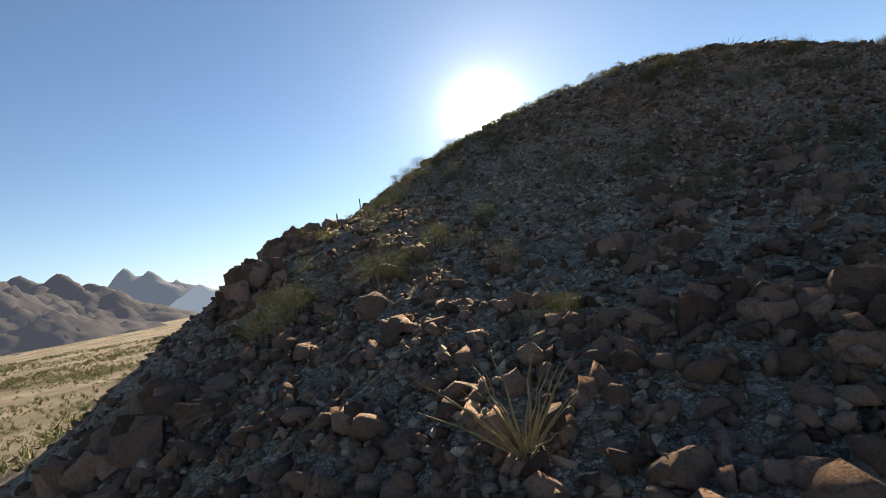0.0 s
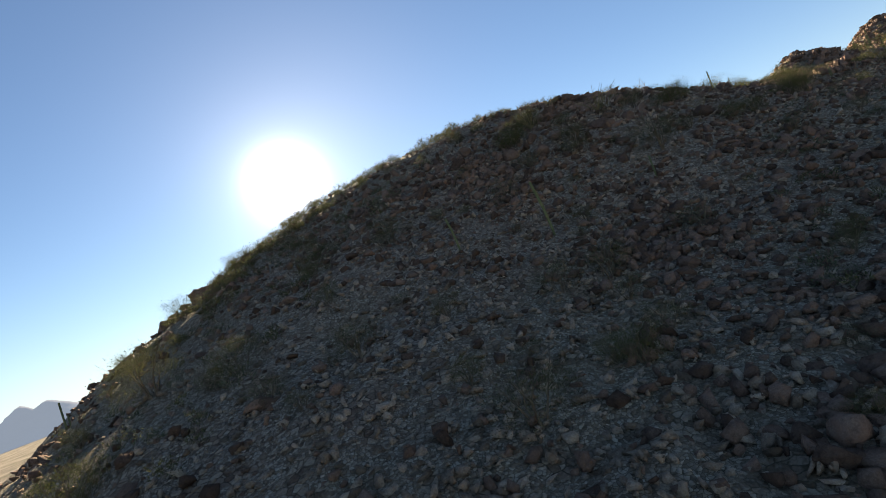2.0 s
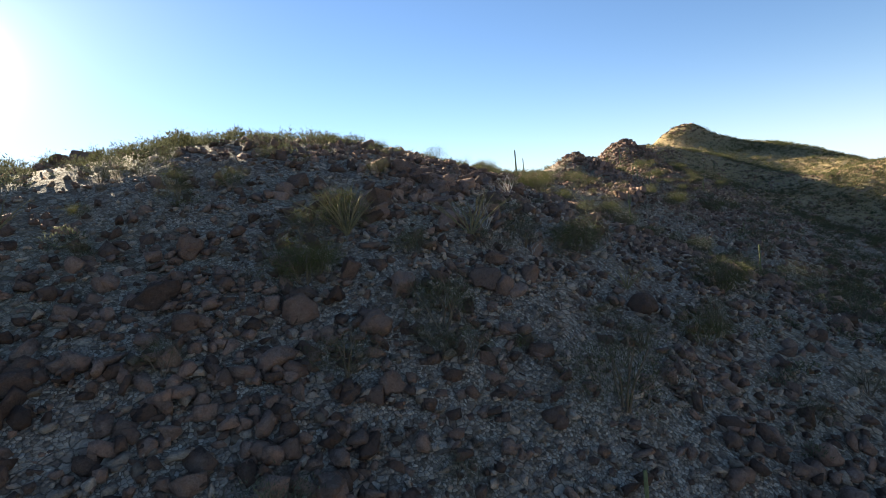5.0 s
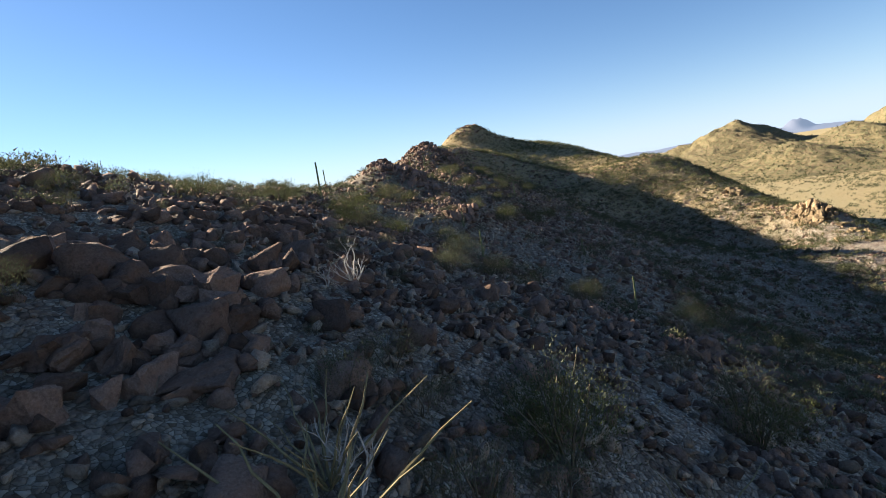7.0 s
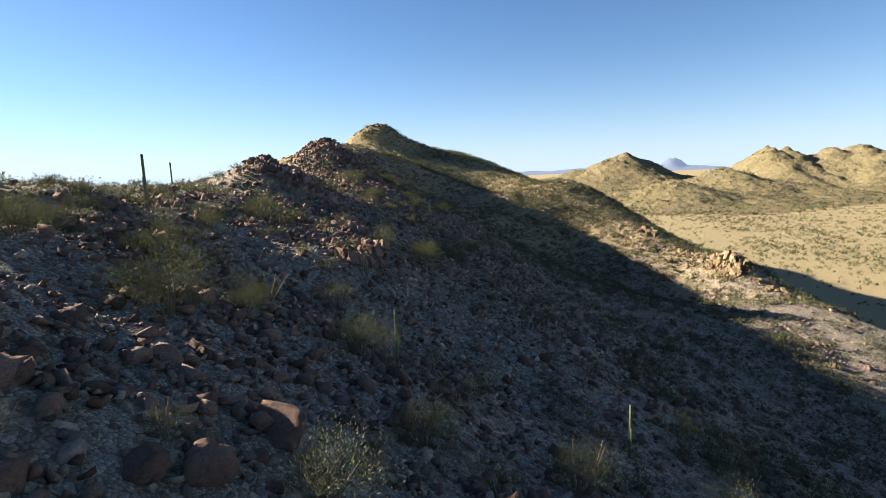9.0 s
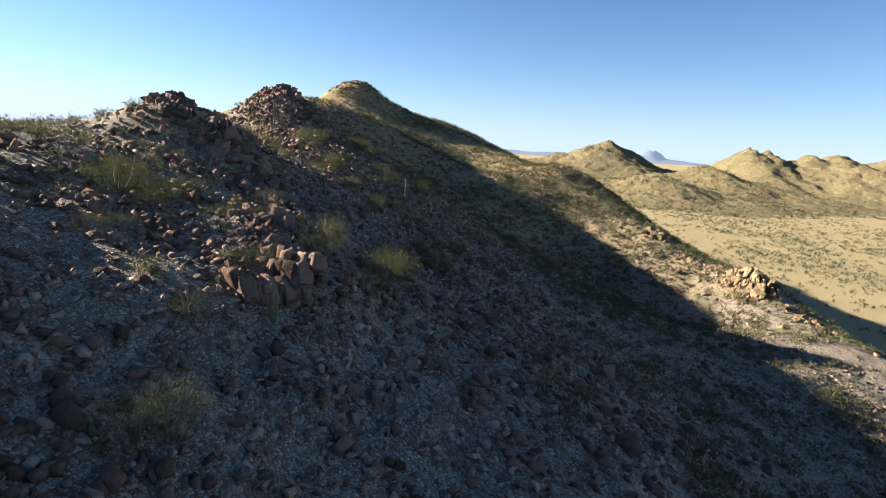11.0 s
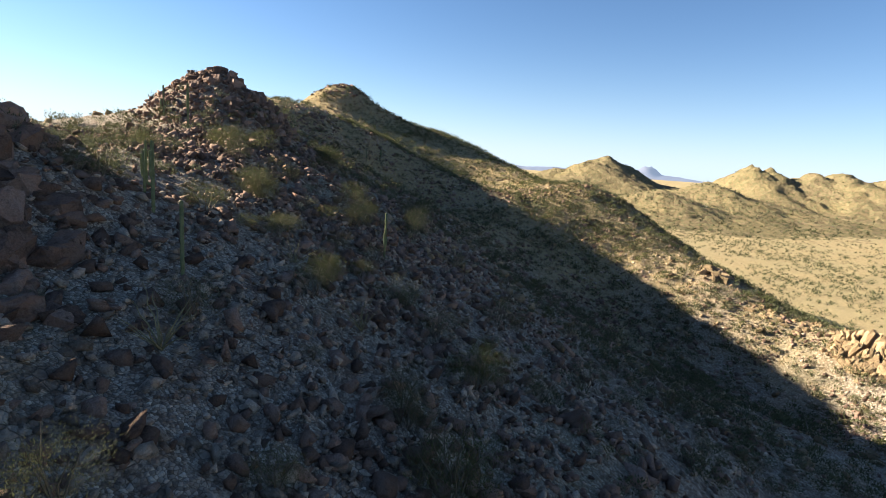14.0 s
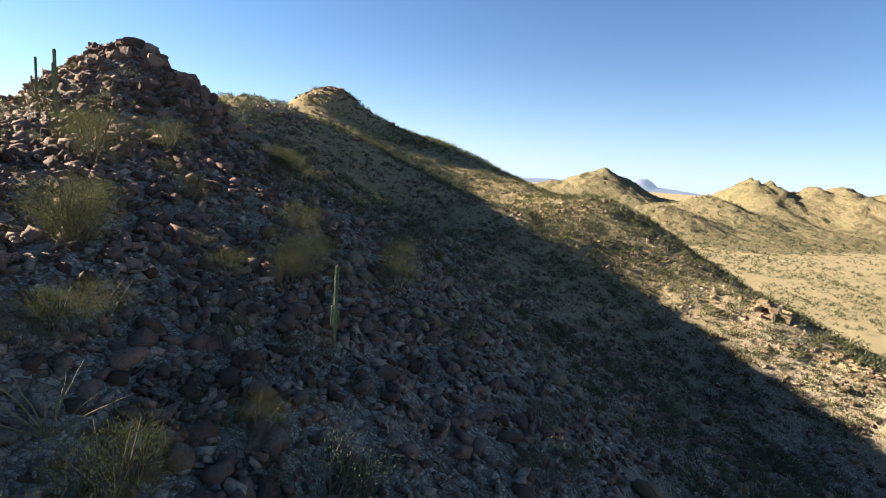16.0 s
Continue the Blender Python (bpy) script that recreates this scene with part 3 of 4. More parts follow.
bx, by, _ = slope_points(130, -12, 175, 10, 100, 3.0, 640)
for i, (x, y) in enumerate(zip(bx, by)):
    boulder(x, y, 0.35 + 0.8 * rng.uniform() ** 2, i)

# the boulder field at the height of the slope
for i in range(165):
    x, y = rng.uniform(30, 82), 0
    y = 72 + 0.16 * (x - 30) + rng.uniform(-5, 13)
    boulder(x, y, 0.32 + 0.65 * rng.uniform() ** 1.6, i)

# ================= outcrops =================
def in_sunlit(me):
    me = me.copy()
    me.materials.clear()
    me.materials.append(SUNLIT_ROCK)
    return me


block_meshes = [weathered("block", v, f, 2, 0, 0.18, 20 + i) for i, (v, f) in enumerate(BLOCKS)]

sunlit_meshes = [in_sunlit(me) for me in block_meshes]


def outcrop(label, cx, cy, rx, ry, n, size, tall, lean=(0, 0), turn=0, rise=0.0, shapes=None):
    """A crag of jointed blocks over an oval of the ground."""
    base = new("rock_outcrop")
    base.location = (cx, cy, ground_at(cx, cy))
    tagged(base, label, "rock outcrop", "outcrops of the hill")
    ca, sa = math.cos(radians(turn)), math.sin(radians(turn))
    for i in range(n):
        r, a = math.sqrt(rng.uniform()), rng.uniform(0, 2 * math.pi)
        u, v = rx * r * math.cos(a), ry * r * math.sin(a)
        x, y = cx + ca * u - sa * v, cy + sa * u + ca * v
        s = size * rng.uniform(0.55, 1.25)
        h = s * tall * rng.uniform(0.7, 1.2) * (1.1 - 0.5 * r)
        ob = new("block", (shapes or block_meshes)[rng.randint(len(block_meshes))])
        ob.parent = base
        z = ground_at(x, y) - h * 0.15 + rise * (1 - r * r)
        ob.matrix_basis = Matrix.Translation(-base.location) @ pose(x, y, z, lean[0] + rng.normal(0, 9), lean[1] + rng.normal(0, 9), turn + rng.normal(0, 25)) @ Matrix.Diagonal((s * rng.uniform(0.7, 1.2), s * rng.uniform(0.6, 1.0), h, 1))
    return base


def slab_shape(seed):
    """A squared slab with uneven corners and worn edges."""
    r = random.Random(seed)
    bm = bmesh.new()
    bmesh.ops.create_cube(bm, size=2)
    v = [[c * r.uniform(0.78, 1.06) for c in w.co] for w in bm.verts]
    bmesh.ops.triangulate(bm, faces=bm.faces)
    bm.verts.index_update()
    f = [[w.index for w in q.verts] for q in bm.faces]
    bm.free()
    return weathered("slab", v, f, 3, 1, 0.20, seed)


slab_meshes = [slab_shape(200 + i) for i in range(8)]


def ledge(label, x0, y0, x1, y1, rows, wide, tall, lean, level=None):
    """A cracked rock wall: rows of tall slabs side by side, stepping down from a line at the top."""
    base = new("rock_ledge")
    base.location = ((x0 + x1) / 2, (y0 + y1) / 2, ground_at((x0 + x1) / 2, (y0 + y1) / 2))
    tagged(base, label, "rock ledge", "outcrops of the hill")
    along = Vector((x1 - x0, y1 - y0, 0))
    length = along.length
    along.normalize()
    out = Vector((along.y, -along.x, 0))
    turn = math.degrees(math.atan2(along.y, along.x))
    for row in range(rows):
        s = -rng.uniform(0, wide)
        while s < length:
            w = wide * rng.uniform(0.6, 1.35) * (1 + 0.25 * row)
            h = tall * rng.uniform(0.6, 1.2)
            p = Vector((x0, y0, 0)) + along * (s + w / 2) + out * (row * 0.55 * tall + rng.uniform(-0.25, 0.25))
            top = ground_at(p.x, p.y) + tall * (0.72 - 0.12 * row) + rng.uniform(-0.06, 0.06) if level is None else level - 0.45 * row * tall + rng.uniform(-0.12, 0.12)
            ob = new("slab", slab_meshes[rng.randint(len(slab_meshes))])
            ob.parent = base
            ob.matrix_basis = Matrix.Translation(-base.location) @ pose(p.x, p.y, top - h * 0.42, -14 + rng.normal(0, 8), lean + rng.normal(0, 9), turn + rng.normal(0, 13)) @ Matrix.Diagonal((w * 0.60, 0.5 * wide + 0.25, h * 0.66, 1))
            s += w * 0.93
    return base


ledge("cracked brown rock wall of leaning slabs with a level top", 120.0, 93.4, 118.3, 87.9, 2, 0.62, 1.15, -14, 66.9)
outcrop("fallen brown blocks below the level rock wall", 117.0, 91.0, 1.6, 3.8, 34, 0.6, 0.9, (0, -10), -15, 0.1)
ledge("dark upright slabs standing out of the stony slope", 114.6, 91.0, 117.4, 88.8, 2, 0.65, 1.2, -8)
outcrop("stepped dark slabs across the shaded slope", 21, 27, 5, 2.2, 26, 0.9, 1.2, (10, 16), 40, 0.1)
outcrop("leaning dark slabs on the shaded slope", 27, 40, 5, 2.2, 26, 0.9, 1.2, (10, 18), 40, 0.1)
outcrop("cracked dark rock shelf low on the nose", 7, 17, 4, 2, 22, 0.85, 1.1, (8, 12), 15, 0.1)
outcrop("craggy brown rock knob of big split blocks on the crest", 151, 113, 6.5, 6.5, 130, 0.95, 1.2, (0, 8), 20, 0.1)
outcrop("steep brown crag of split blocks under the knob", 147.5, 107.5, 5.5, 3.2, 60, 1.0, 1.5, (8, 0), 20, 0.2)
outcrop("broken brown ledges stepping down from the knob", 143, 101.5, 5.0, 3.0, 46, 0.9, 1.3, (8, -8), 20, 0.1)
outcrop("cracked brown blocks low on the flank of the knob", 138.5, 97.5, 3.5, 2.4, 30, 0.8, 1.2, (8, -10), 10, 0.1)
outcrop("jagged summit of brown rock blocks", 207, 119, 9, 6, 120, 1.0, 1.15, (0, 6), -20, 0.5)
outcrop("steep broken rock face below the summit", 204, 113, 10, 4, 80, 1.0, 1.4, (8, 0), -10, 0.2)
outcrop("dark blocks running down from the rocky summit", 212, 118, 5, 5, 46, 1.3, 1.2, (0, 0), 0, 1.0)
outcrop("crumbly rock blocks on the far summit", 367, 142, 13, 11, 120, 1.1, 0.9, (0, 0), 0, 0)
outcrop("sunlit cracked rock pillar at the end of the spur", 208.5, 12.5, 6.5, 3.4, 120, 0.85, 2.3, (6, -6), 35, 1.8, shapes=sunlit_meshes)
outcrop("dark split rock tower on the spur ridge", 239.5, 25.5, 3.0, 2.6, 20, 1.2, 1.5, (0, 8), 0, 0.8, shapes=sunlit_meshes)
outcrop("sunlit-tan rock blocks along the spur ridge", 223, 18, 9, 3, 44, 0.9, 1.0, (0, 0), 35, shapes=sunlit_meshes)
outcrop("sunlit-tan rock ledges low on the spur", 193, 3, 10, 4, 50, 0.9, 1.1, (0, 0), 35, shapes=sunlit_meshes)
outcrop("broad cracked boulders standing out of the slope", 47, 80, 4.0, 2.2, 20, 0.95, 1.1, (0, 0), 10, 0.2)
outcrop("stack of brown slabs standing on the hillside", 51.5, 81.5, 2.5, 1.5, 14, 0.75, 1.3, (0, 12), 0, 0.2)
outcrop("leaning reddish slabs on the slope", 64.5, 86, 3.0, 1.6, 16, 0.8, 1.2, (0, 10), 0, 0.1)
outcrop("row of dark jointed slabs across the slope", 77.5, 64, 4.5, 1.5, 20, 0.9, 1.3, (0, -10), -25, 0.2)
outcrop("dark jointed rock rib on the slope", 129, 94.5, 3.5, 2.0, 18, 1.0, 1.4, (8, 0), -30, 0.2)
outcrop("dark rock shelf near the foot of the slope", 12, 14.5, 3.5, 2.0, 18, 0.8, 1.2, (0, 0), 0, 0.2)
outcrop("dark rock ledges at the nose of the hill", -16, 24, 6, 5, 44, 1.2, 1.3, (0, 0), 20, 0.4)
outcrop("dark broken rocks along the nose of the ridge", -15, 56, 6, 5, 44, 1.3, 1.4, (0, 0), 20, 0.5)
outcrop("steep dark crag stepping down the nose", -13.5, 37.5, 2.6, 3.4, 40, 0.85, 1.5, (0, 0), 10, 0.9)
outcrop("dark jointed crag above the steep nose", -12.2, 45, 2.4, 3.0, 34, 0.8, 1.4, (0, 0), 10, 0.7)
outcrop("broken dark slabs tilted out of the slope", 11, 25.5, 3.6, 2.2, 26, 0.8, 1.2, (12, 14), 35, 0.1)
outcrop("tilted dark slabs and split boulders on the slope", 15, 32, 3.6, 2.2, 24, 0.8, 1.2, (10, 18), 40, 0.1)
outcrop("rocks crowning the dark shoulder of the ridge", 2, 96, 6, 4, 22, 1.1, 1.1)
outcrop("rocks along the rounded crest", 40, 108, 10, 3, 26, 0.9, 0.9)

# ================= plants =================
LEAF_YELLOW = make_leaf("yellow_green_twigs", (0.050, 0.055, 0.020), (0.118, 0.121, 0.047))
LEAF_GREEN = make_leaf("olive_leaves", (0.048, 0.051, 0.026), (0.122, 0.122, 0.062))
LEAF_GREY = make_leaf("grey_green_leaves", (0.058, 0.062, 0.038), (0.155, 0.158, 0.098))
BARK = make_plain("grey_brown_bark", (0.09, 0.07, 0.05), (0.19, 0.15, 0.11), 6)
DEAD_WOOD = make_plain("bleached_dead_wood", (0.30, 0.26, 0.22), (0.52, 0.47, 0.41), 8)
CACTUS = make_plain("ribbed_cactus_skin", (0.10, 0.115, 0.055), (0.20, 0.212, 0.11), 3)
CANE = make_plain("thorny_ocotillo_cane", (0.13, 0.11, 0.06), (0.26, 0.22, 0.12), 7)


def leaf_cloud(n, lumps, blade, seed, wispy):
    """Corners and triangles of many small blades in uneven lumps, one metre high over the origin."""
    r = np.random.RandomState(seed)
    a, rad = r.uniform(0, 2 * np.pi, lumps), 0.5 * np.sqrt(r.uniform(0, 1, lumps))
    c = np.stack([rad * np.cos(a), rad * np.sin(a), r.uniform(0.30, 0.92, lumps) - rad * 0.45], -1)
    who = r.randint(0, lumps, n)
    spread = r.uniform(0.08, 0.20, lumps)[who][:, None]
    p = c[who] + r.normal(0, 1, (n, 3)) * spread * np.array([1, 1, 0.8])
    p[:, 2] = np.clip(p[:, 2], 0.03, 1.15)
    out = p * np.array([1, 1, 0.5]) + np.array([0, 0, 0.25])
    way = out / np.linalg.norm(out, axis=1, keepdims=True) + r.normal(0, 0.55, (n, 3)) + np.array([0, 0, wispy])
    way /= np.linalg.norm(way, axis=1, keepdims=True)
    side = np.cross(way, r.normal(0, 1, (n, 3)))
    side /= np.linalg.norm(side, axis=1, keepdims=True)
    length = blade * r.uniform(0.6, 1.6, (n, 1))
    w = length * (0.20 if wispy > 0.6 else 0.28)
    v = np.stack([p - side * w, p + side * w, p + way * length * 1.6], 1).reshape(-1, 3)
    return v, np.arange(3 * n).reshape(-1, 3)


def shrub_kind(name, label, category, leaf, n, lumps, blade, wispy, stems, seed):
    """A bush one metre high at the origin, to be copied."""
    base = new(name)
    tagged(base, label, category, "shrubs on the hillside")
    v, f = leaf_cloud(n, lumps, blade, seed, wispy)
    crown = mesh_object("crown", v, f, leaf)
    crown.parent = base
    r = random.Random(seed)
    for k in range(stems):
        a, out = 2 * math.pi * k / stems + r.uniform(-0.5, 0.5), r.uniform(0.15, 0.5)
        top = Vector((out * math.cos(a), out * math.sin(a), r.uniform(0.55, 0.95)))
        mid = top * 0.5 + Vector((r.uniform(-0.08, 0.08), r.uniform(-0.08, 0.08), -0.06))
        bm = bmesh.new()
        tube(bm, [Vector((top.x * 0.08, top.y * 0.08, -0.12)), mid, top], [0.018, 0.012, 0.004], 4)
        part("stem", bm, BARK, base)
    return base


KINDS = [
    shrub_kind("palo_verde_bush", "airy yellow-green palo verde bush among rocks", "shrub", LEAF_YELLOW, 5600, 46, 0.0165, 1.0, 5, 1),
    shrub_kind("palo_verde_bush", "airy yellow-green palo verde bush among rocks", "shrub", LEAF_YELLOW, 5600, 40, 0.0165, 1.0, 5, 2),
    shrub_kind("creosote_bush", "dull olive creosote bush on the stony slope", "shrub", LEAF_GREEN, 3600, 38, 0.0175, 0.8, 5, 3),
    shrub_kind("creosote_bush", "dull olive creosote bush on the stony slope", "shrub", LEAF_GREEN, 3600, 32, 0.0175, 0.7, 5, 4),
    shrub_kind("brittlebush", "low rounded grey-green brittlebush between stones", "shrub", LEAF_GREY, 1300, 26, 0.024, 0.3, 3, 5),
    shrub_kind("brittlebush", "low rounded grey-green brittlebush between stones", "shrub", LEAF_GREY, 1300, 22, 0.024, 0.3, 3, 6),
]
FIRST = [True] * len(KINDS)


def shrub(kind, x, y, height, wide=1.1):
    m = pose(x, y, ground_at(x, y) - 0.03, 0, 0, rng.uniform(0, 360)) @ Matrix.Diagonal((height * wide, height * wide, height, 1))
    if FIRST[kind]:
        FIRST[kind] = False
        KINDS[kind].matrix_basis = m
        return KINDS[kind]
    ob = copy_thing(KINDS[kind], Matrix())
    ob.matrix_basis = m
    return ob


# x, y, height of the large bushes
BUSHES_WEST = [(-12, 46.2, 1.7), (-9.4, 27, 2.2), (-8.7, 43.5, 1), (-3.8, 57.8, 2.4), (-1.1, 66.8, 3.4), (0, 76.7, 1.4), (6.2, 93.9, 2.4), (34.4, 72, 2.2), (36.3, 76.6, 2.5), (36.3, 88.6, 1.4), (39.5, 71, 2.7), (40.9, 78.7, 2.2), (41.7, 74.9, 1.3), (42.8, 64.1, 3.5), (51.9, 63, 2.4), (53.9, 71, 2.5), (54.2, 97.6, 1.8), (54.7, 71.1, 2.4), (60.3, 95.3, 1.5), (62.2, 64.3, 2.1), (62.3, 64.3, 2.9), (69.4, 95.2, 2)]
BUSHES_MIDDLE = [(77.6, 80.8, 2.2), (84, 105, 1.4), (84.7, 79, 2), (87.9, 71.5, 2.8), (88.1, 92.3, 3.6), (89.3, 102.1, 2.4), (90, 62.9, 3.1), (92, 90.6, 2.2), (94.1, 84.3, 2.5), (94.6, 104.6, 2.2), (96.2, 98.7, 2.8), (100.8, 107.8, 1.7), (103.5, 89.5, 2.2), (110.6, 103, 1.8), (112.3, 94.6, 1.3), (118.3, 80.1, 1.7), (122.9, 100.9, 2.8), (123.1, 103.3, 3.1), (125.4, 96.5, 1.3), (125.7, 88.9, 2), (127.8, 84.8, 3.4), (128.9, 101.1, 2.1)]
BUSHES_EAST = [(129.2, 85.1, 2.8), (130.5, 98.3, 1), (134.5, 97.3, 2), (138.6, 107.9, 1.4), (142.2, 81.3, 2.9), (145.5, 84.1, 1.8), (152.2, 80.4, 2.7), (152.9, 103.7, 2.2), (153, 90.7, 2), (156.7, 99.1, 2.2), (160.4, 86, 1.3), (165.5, 99.4, 2.7), (167.9, 100.9, 2.2), (169.4, 94.6, 1.5), (170.7, 110.5, 2), (170.7, 111.7, 1.8), (172.6, 115.8, 2.8), (173, 92.4, 2.8), (178.6, 107.9, 3.2), (180.2, 94.4, 2.4), (181.3, 108.5, 2.8), (182, 87.6, 2.9), (187.3, 107.9, 2.8), (192.8, 89, 2.8), (205.1, 103.9, 3.4)]
for i, (x, y, h) in enumerate(BUSHES_WEST + BUSHES_MIDDLE + BUSHES_EAST):
    shrub((0, 2, 1, 0, 3, 1)[i % 6], x, y, h, 1.25)

# smaller bushes between the stones
BUSHES_NEAR_SUMMIT = [(175.6, 105.7, 2.4), (159.9, 95.1, 1.7), (165, 99, 2), (179.2, 103.1, 1.8), (172.3, 92.2, 2.3), (180, 87.5, 2.6), (176.9, 100.3, 1.9), (160.3, 85.8, 1.8), (156.1, 90.7, 1.5), (196.4, 100.9, 2.5), (196.2, 90.3, 2.6), (219.1, 78.3, 2.6), (179.8, 82.5, 2.3), (187.9, 75.9, 2.2), (215.8, 67.6, 2.6), (251.9, 73.5, 2.6), (218.2, 111.7, 2.6), (208.4, 62.3, 2.6), (237.2, 48.1, 2.6), (173.3, 77.7, 2), (159.7, 95.6, 1.5), (246.9, 61.2, 2.6), (333.1, 96.7, 2.6), (167.4, 96.3, 1.1), (226.5, 43.2, 2.6)]
BUSHES_MID_SLOPE = [(141.7, 81.7, 2.6), (155.3, 90.8, 2.1), (174.5, 92.3, 2.6), (187.5, 88.2, 2.6), (159.1, 86.5, 2.5), (157.7, 83.2, 2.6), (146.8, 84.2, 2), (154.1, 79.7, 2), (133.5, 90.8, 1.9), (144.2, 93.4, 2.2), (166.7, 78.4, 2.4), (198.1, 59.3, 2.6), (155.5, 76.1, 2.1), (218.9, 108.6, 2.6), (165.2, 98.8, 2.1), (163.9, 92, 1.8), (163.9, 70.8, 2.4), (170.2, 61.4, 2.6), (200.8, 43.4, 2.6), (137.7, 87.2, 1.5), (228.5, 60.8, 2.6), (224.6, 52.9, 2.6), (77.5, 80.7, 2.6), (84.8, 79, 2.6), (87.8, 71.8, 2.6)]
BUSHES_BELOW_CREST = [(82.9, 75.8, 1.7), (95.1, 92.2, 2.3), (104.2, 88.7, 2.6), (94.3, 83.5, 2.5), (95.5, 105.4, 2), (90.1, 102.5, 2.4), (111.9, 103.8, 2.6), (126.3, 104.8, 2.6), (86.3, 91.4, 2.6), (102, 102.3, 2.4), (129.4, 90.1, 2.5), (100.7, 80.8, 2.1), (97.4, 76.9, 1.9), (122.3, 70.4, 2.3), (109.7, 67.5, 2.1), (104, 61.3, 2.6), (103.4, 57.6, 2.6), (38.5, 79.3, 2.3), (41.2, 79.5, 2.3), (42.5, 74.9, 1.5), (40.4, 71.3, 1.9), (56, 71.3, 2.6), (50, 72.6, 1.9), (65.1, 64.2, 2.6), (37.1, 76.6, 1.8)]
BUSHES_ON_THE_NOSE = [(36.1, 77.9, 1.6), (49, 84.1, 1.5), (51.9, 71.2, 1.5), (53.9, 62.7, 1.9), (-3.3, 75.2, 2.6), (-0.1, 85.2, 2.6), (11.7, 74.2, 2.4), (18.6, 71.9, 2.3), (28.4, 68.7, 2.1), (10.3, 57.8, 2.4), (22, 55.2, 2.3), (19.5, 46.9, 1.9), (4.3, 63.4, 2.6), (15.8, 57.5, 1.9), (33.8, 54.9, 2.4), (-3.4, 29.4, 2.5), (0.2, 34, 2.1), (4.3, 37.7, 1.8), (13.7, 46.2, 2.5), (25.5, 54.8, 2.6), (3.9, 26.8, 1.8), (17, 32.5, 2.1), (-1.5, 32.2, 1.7), (-8.7, 29.7, 2.6)]
for i, (x, y, h) in enumerate(BUSHES_NEAR_SUMMIT + BUSHES_MID_SLOPE + BUSHES_BELOW_CREST + BUSHES_ON_THE_NOSE):
    shrub((2, 3, 0, 3, 2, 4)[i % 6], x, y, h, 1.15)

sx, sy, _ = slope_points(480, -8, 225, 18, 112, 1.0, 700)
for i, (x, y) in enumerate(zip(sx, sy)):
    k = (4, 2, 5, 3, 2, 4, 3, 0)[i % 8]
    shrub(k, x, y, rng.uniform(0.6, 1.1) if k > 3 else rng.uniform(0.8, 1.7), rng.uniform(1.0, 1.5))


def bush_shapes(n, blade, seeds):
    return [leaf_cloud(n, 9, blade, s, 0.4) for s in seeds]


BARE = [(151, 113, 5.5), (203, 118, 6), (366, 142, 4)]     # rocky tops: x, y, radius


def strew_bushes(name, label, shapes, x, y, low, high, mat):
    for bx, by, br in BARE:
        away = np.hypot(x - bx, y - by) > br
        x, y = x[away], y[away]
    k = len(x)
    h = rng.uniform(low, high, k)
    w = h * rng.uniform(0.9, 1.5, k)
    ob = strewn(name, shapes, np.stack([x, y, land(x, y) - 0.03], -1), np.stack([w, w, h], -1), turns(k, rng, 0.08), mat, rng.randint(0, len(shapes), k))
    return tagged(ob, label, "shrubs", kind="stuff")


FAR_BUSH = bush_shapes(46, 0.14, (21, 22, 23, 24))
MID_BUSH = bush_shapes(130, 0.085, (25, 26, 27, 28))
TINY_BUSH = bush_shapes(14, 0.38, (31, 32, 33))
LOW_BUSH = bush_shapes(34, 0.165, (35, 36, 37, 38))
for seed, n, low, high, word, leaf in ((720, 5200, 0.5, 1.3, "grey-green", LEAF_GREY), (730, 5000, 0.7, 1.7, "olive", LEAF_GREEN)):
    x, y, _ = slope_points(n, 2, 300, 0, 140, 1.4, seed)
    d = strip_distance(x, y)
    near, far = (d > 24) & (d < 48), d >= 48
    strew_bushes("hillside_scrub", word + " scrub scattered below the crest", MID_BUSH, x[near], y[near], low, high, leaf)
    strew_bushes("hillside_scrub", word + " scrub dotted over the shaded slope", FAR_BUSH, x[far], y[far], low, high, leaf)
for seed, label, leaf in ((725, "small dull green plants between the stones", LEAF_GREEN), (727, "grey-green plants covering much of the stony slope", LEAF_GREY)):
    x, y, _ = slope_points(2400, -10, 260, 5, 125, 1.2, seed)
    d = strip_distance(x, y)
    x, y = x[(d < 40) & (d > 14)], y[(d < 40) & (d > 14)]
    strew_bushes("hillside_scrub", label, MID_BUSH, x, y, 0.4, 1.3, leaf)
for seed, n, low, high, label, leaf in ((740, 9500, 0.4, 1.4, "yellow-green bushes over the sunlit spur and summit", LEAF_YELLOW), (745, 8000, 0.5, 1.6, "dull olive bushes over the spur and summit", LEAF_GREEN)):
    x, y, _ = slope_points(n, 185, 430, -30, 150, 0.9, seed)
    sunny = (y < 34 + 0.42 * (x - 185)) | (x > 285)
    strew_bushes("spur_scrub", label, LOW_BUSH, x[sunny], y[sunny], low, high, leaf)


def valley_points(n, x0, x1, y0, y1, clump, seed):
    x, y = rng.uniform(x0, x1, n), rng.uniform(y0, y1, n)
    keep = rng.uniform(0, 1, n) < np.clip(0.45 + clump * fractal(x, y, 60, 3, seed), 0.04, 1)
    x, y = x[keep], y[keep]
    low = land(x, y) < 27
    return x[low], y[low]


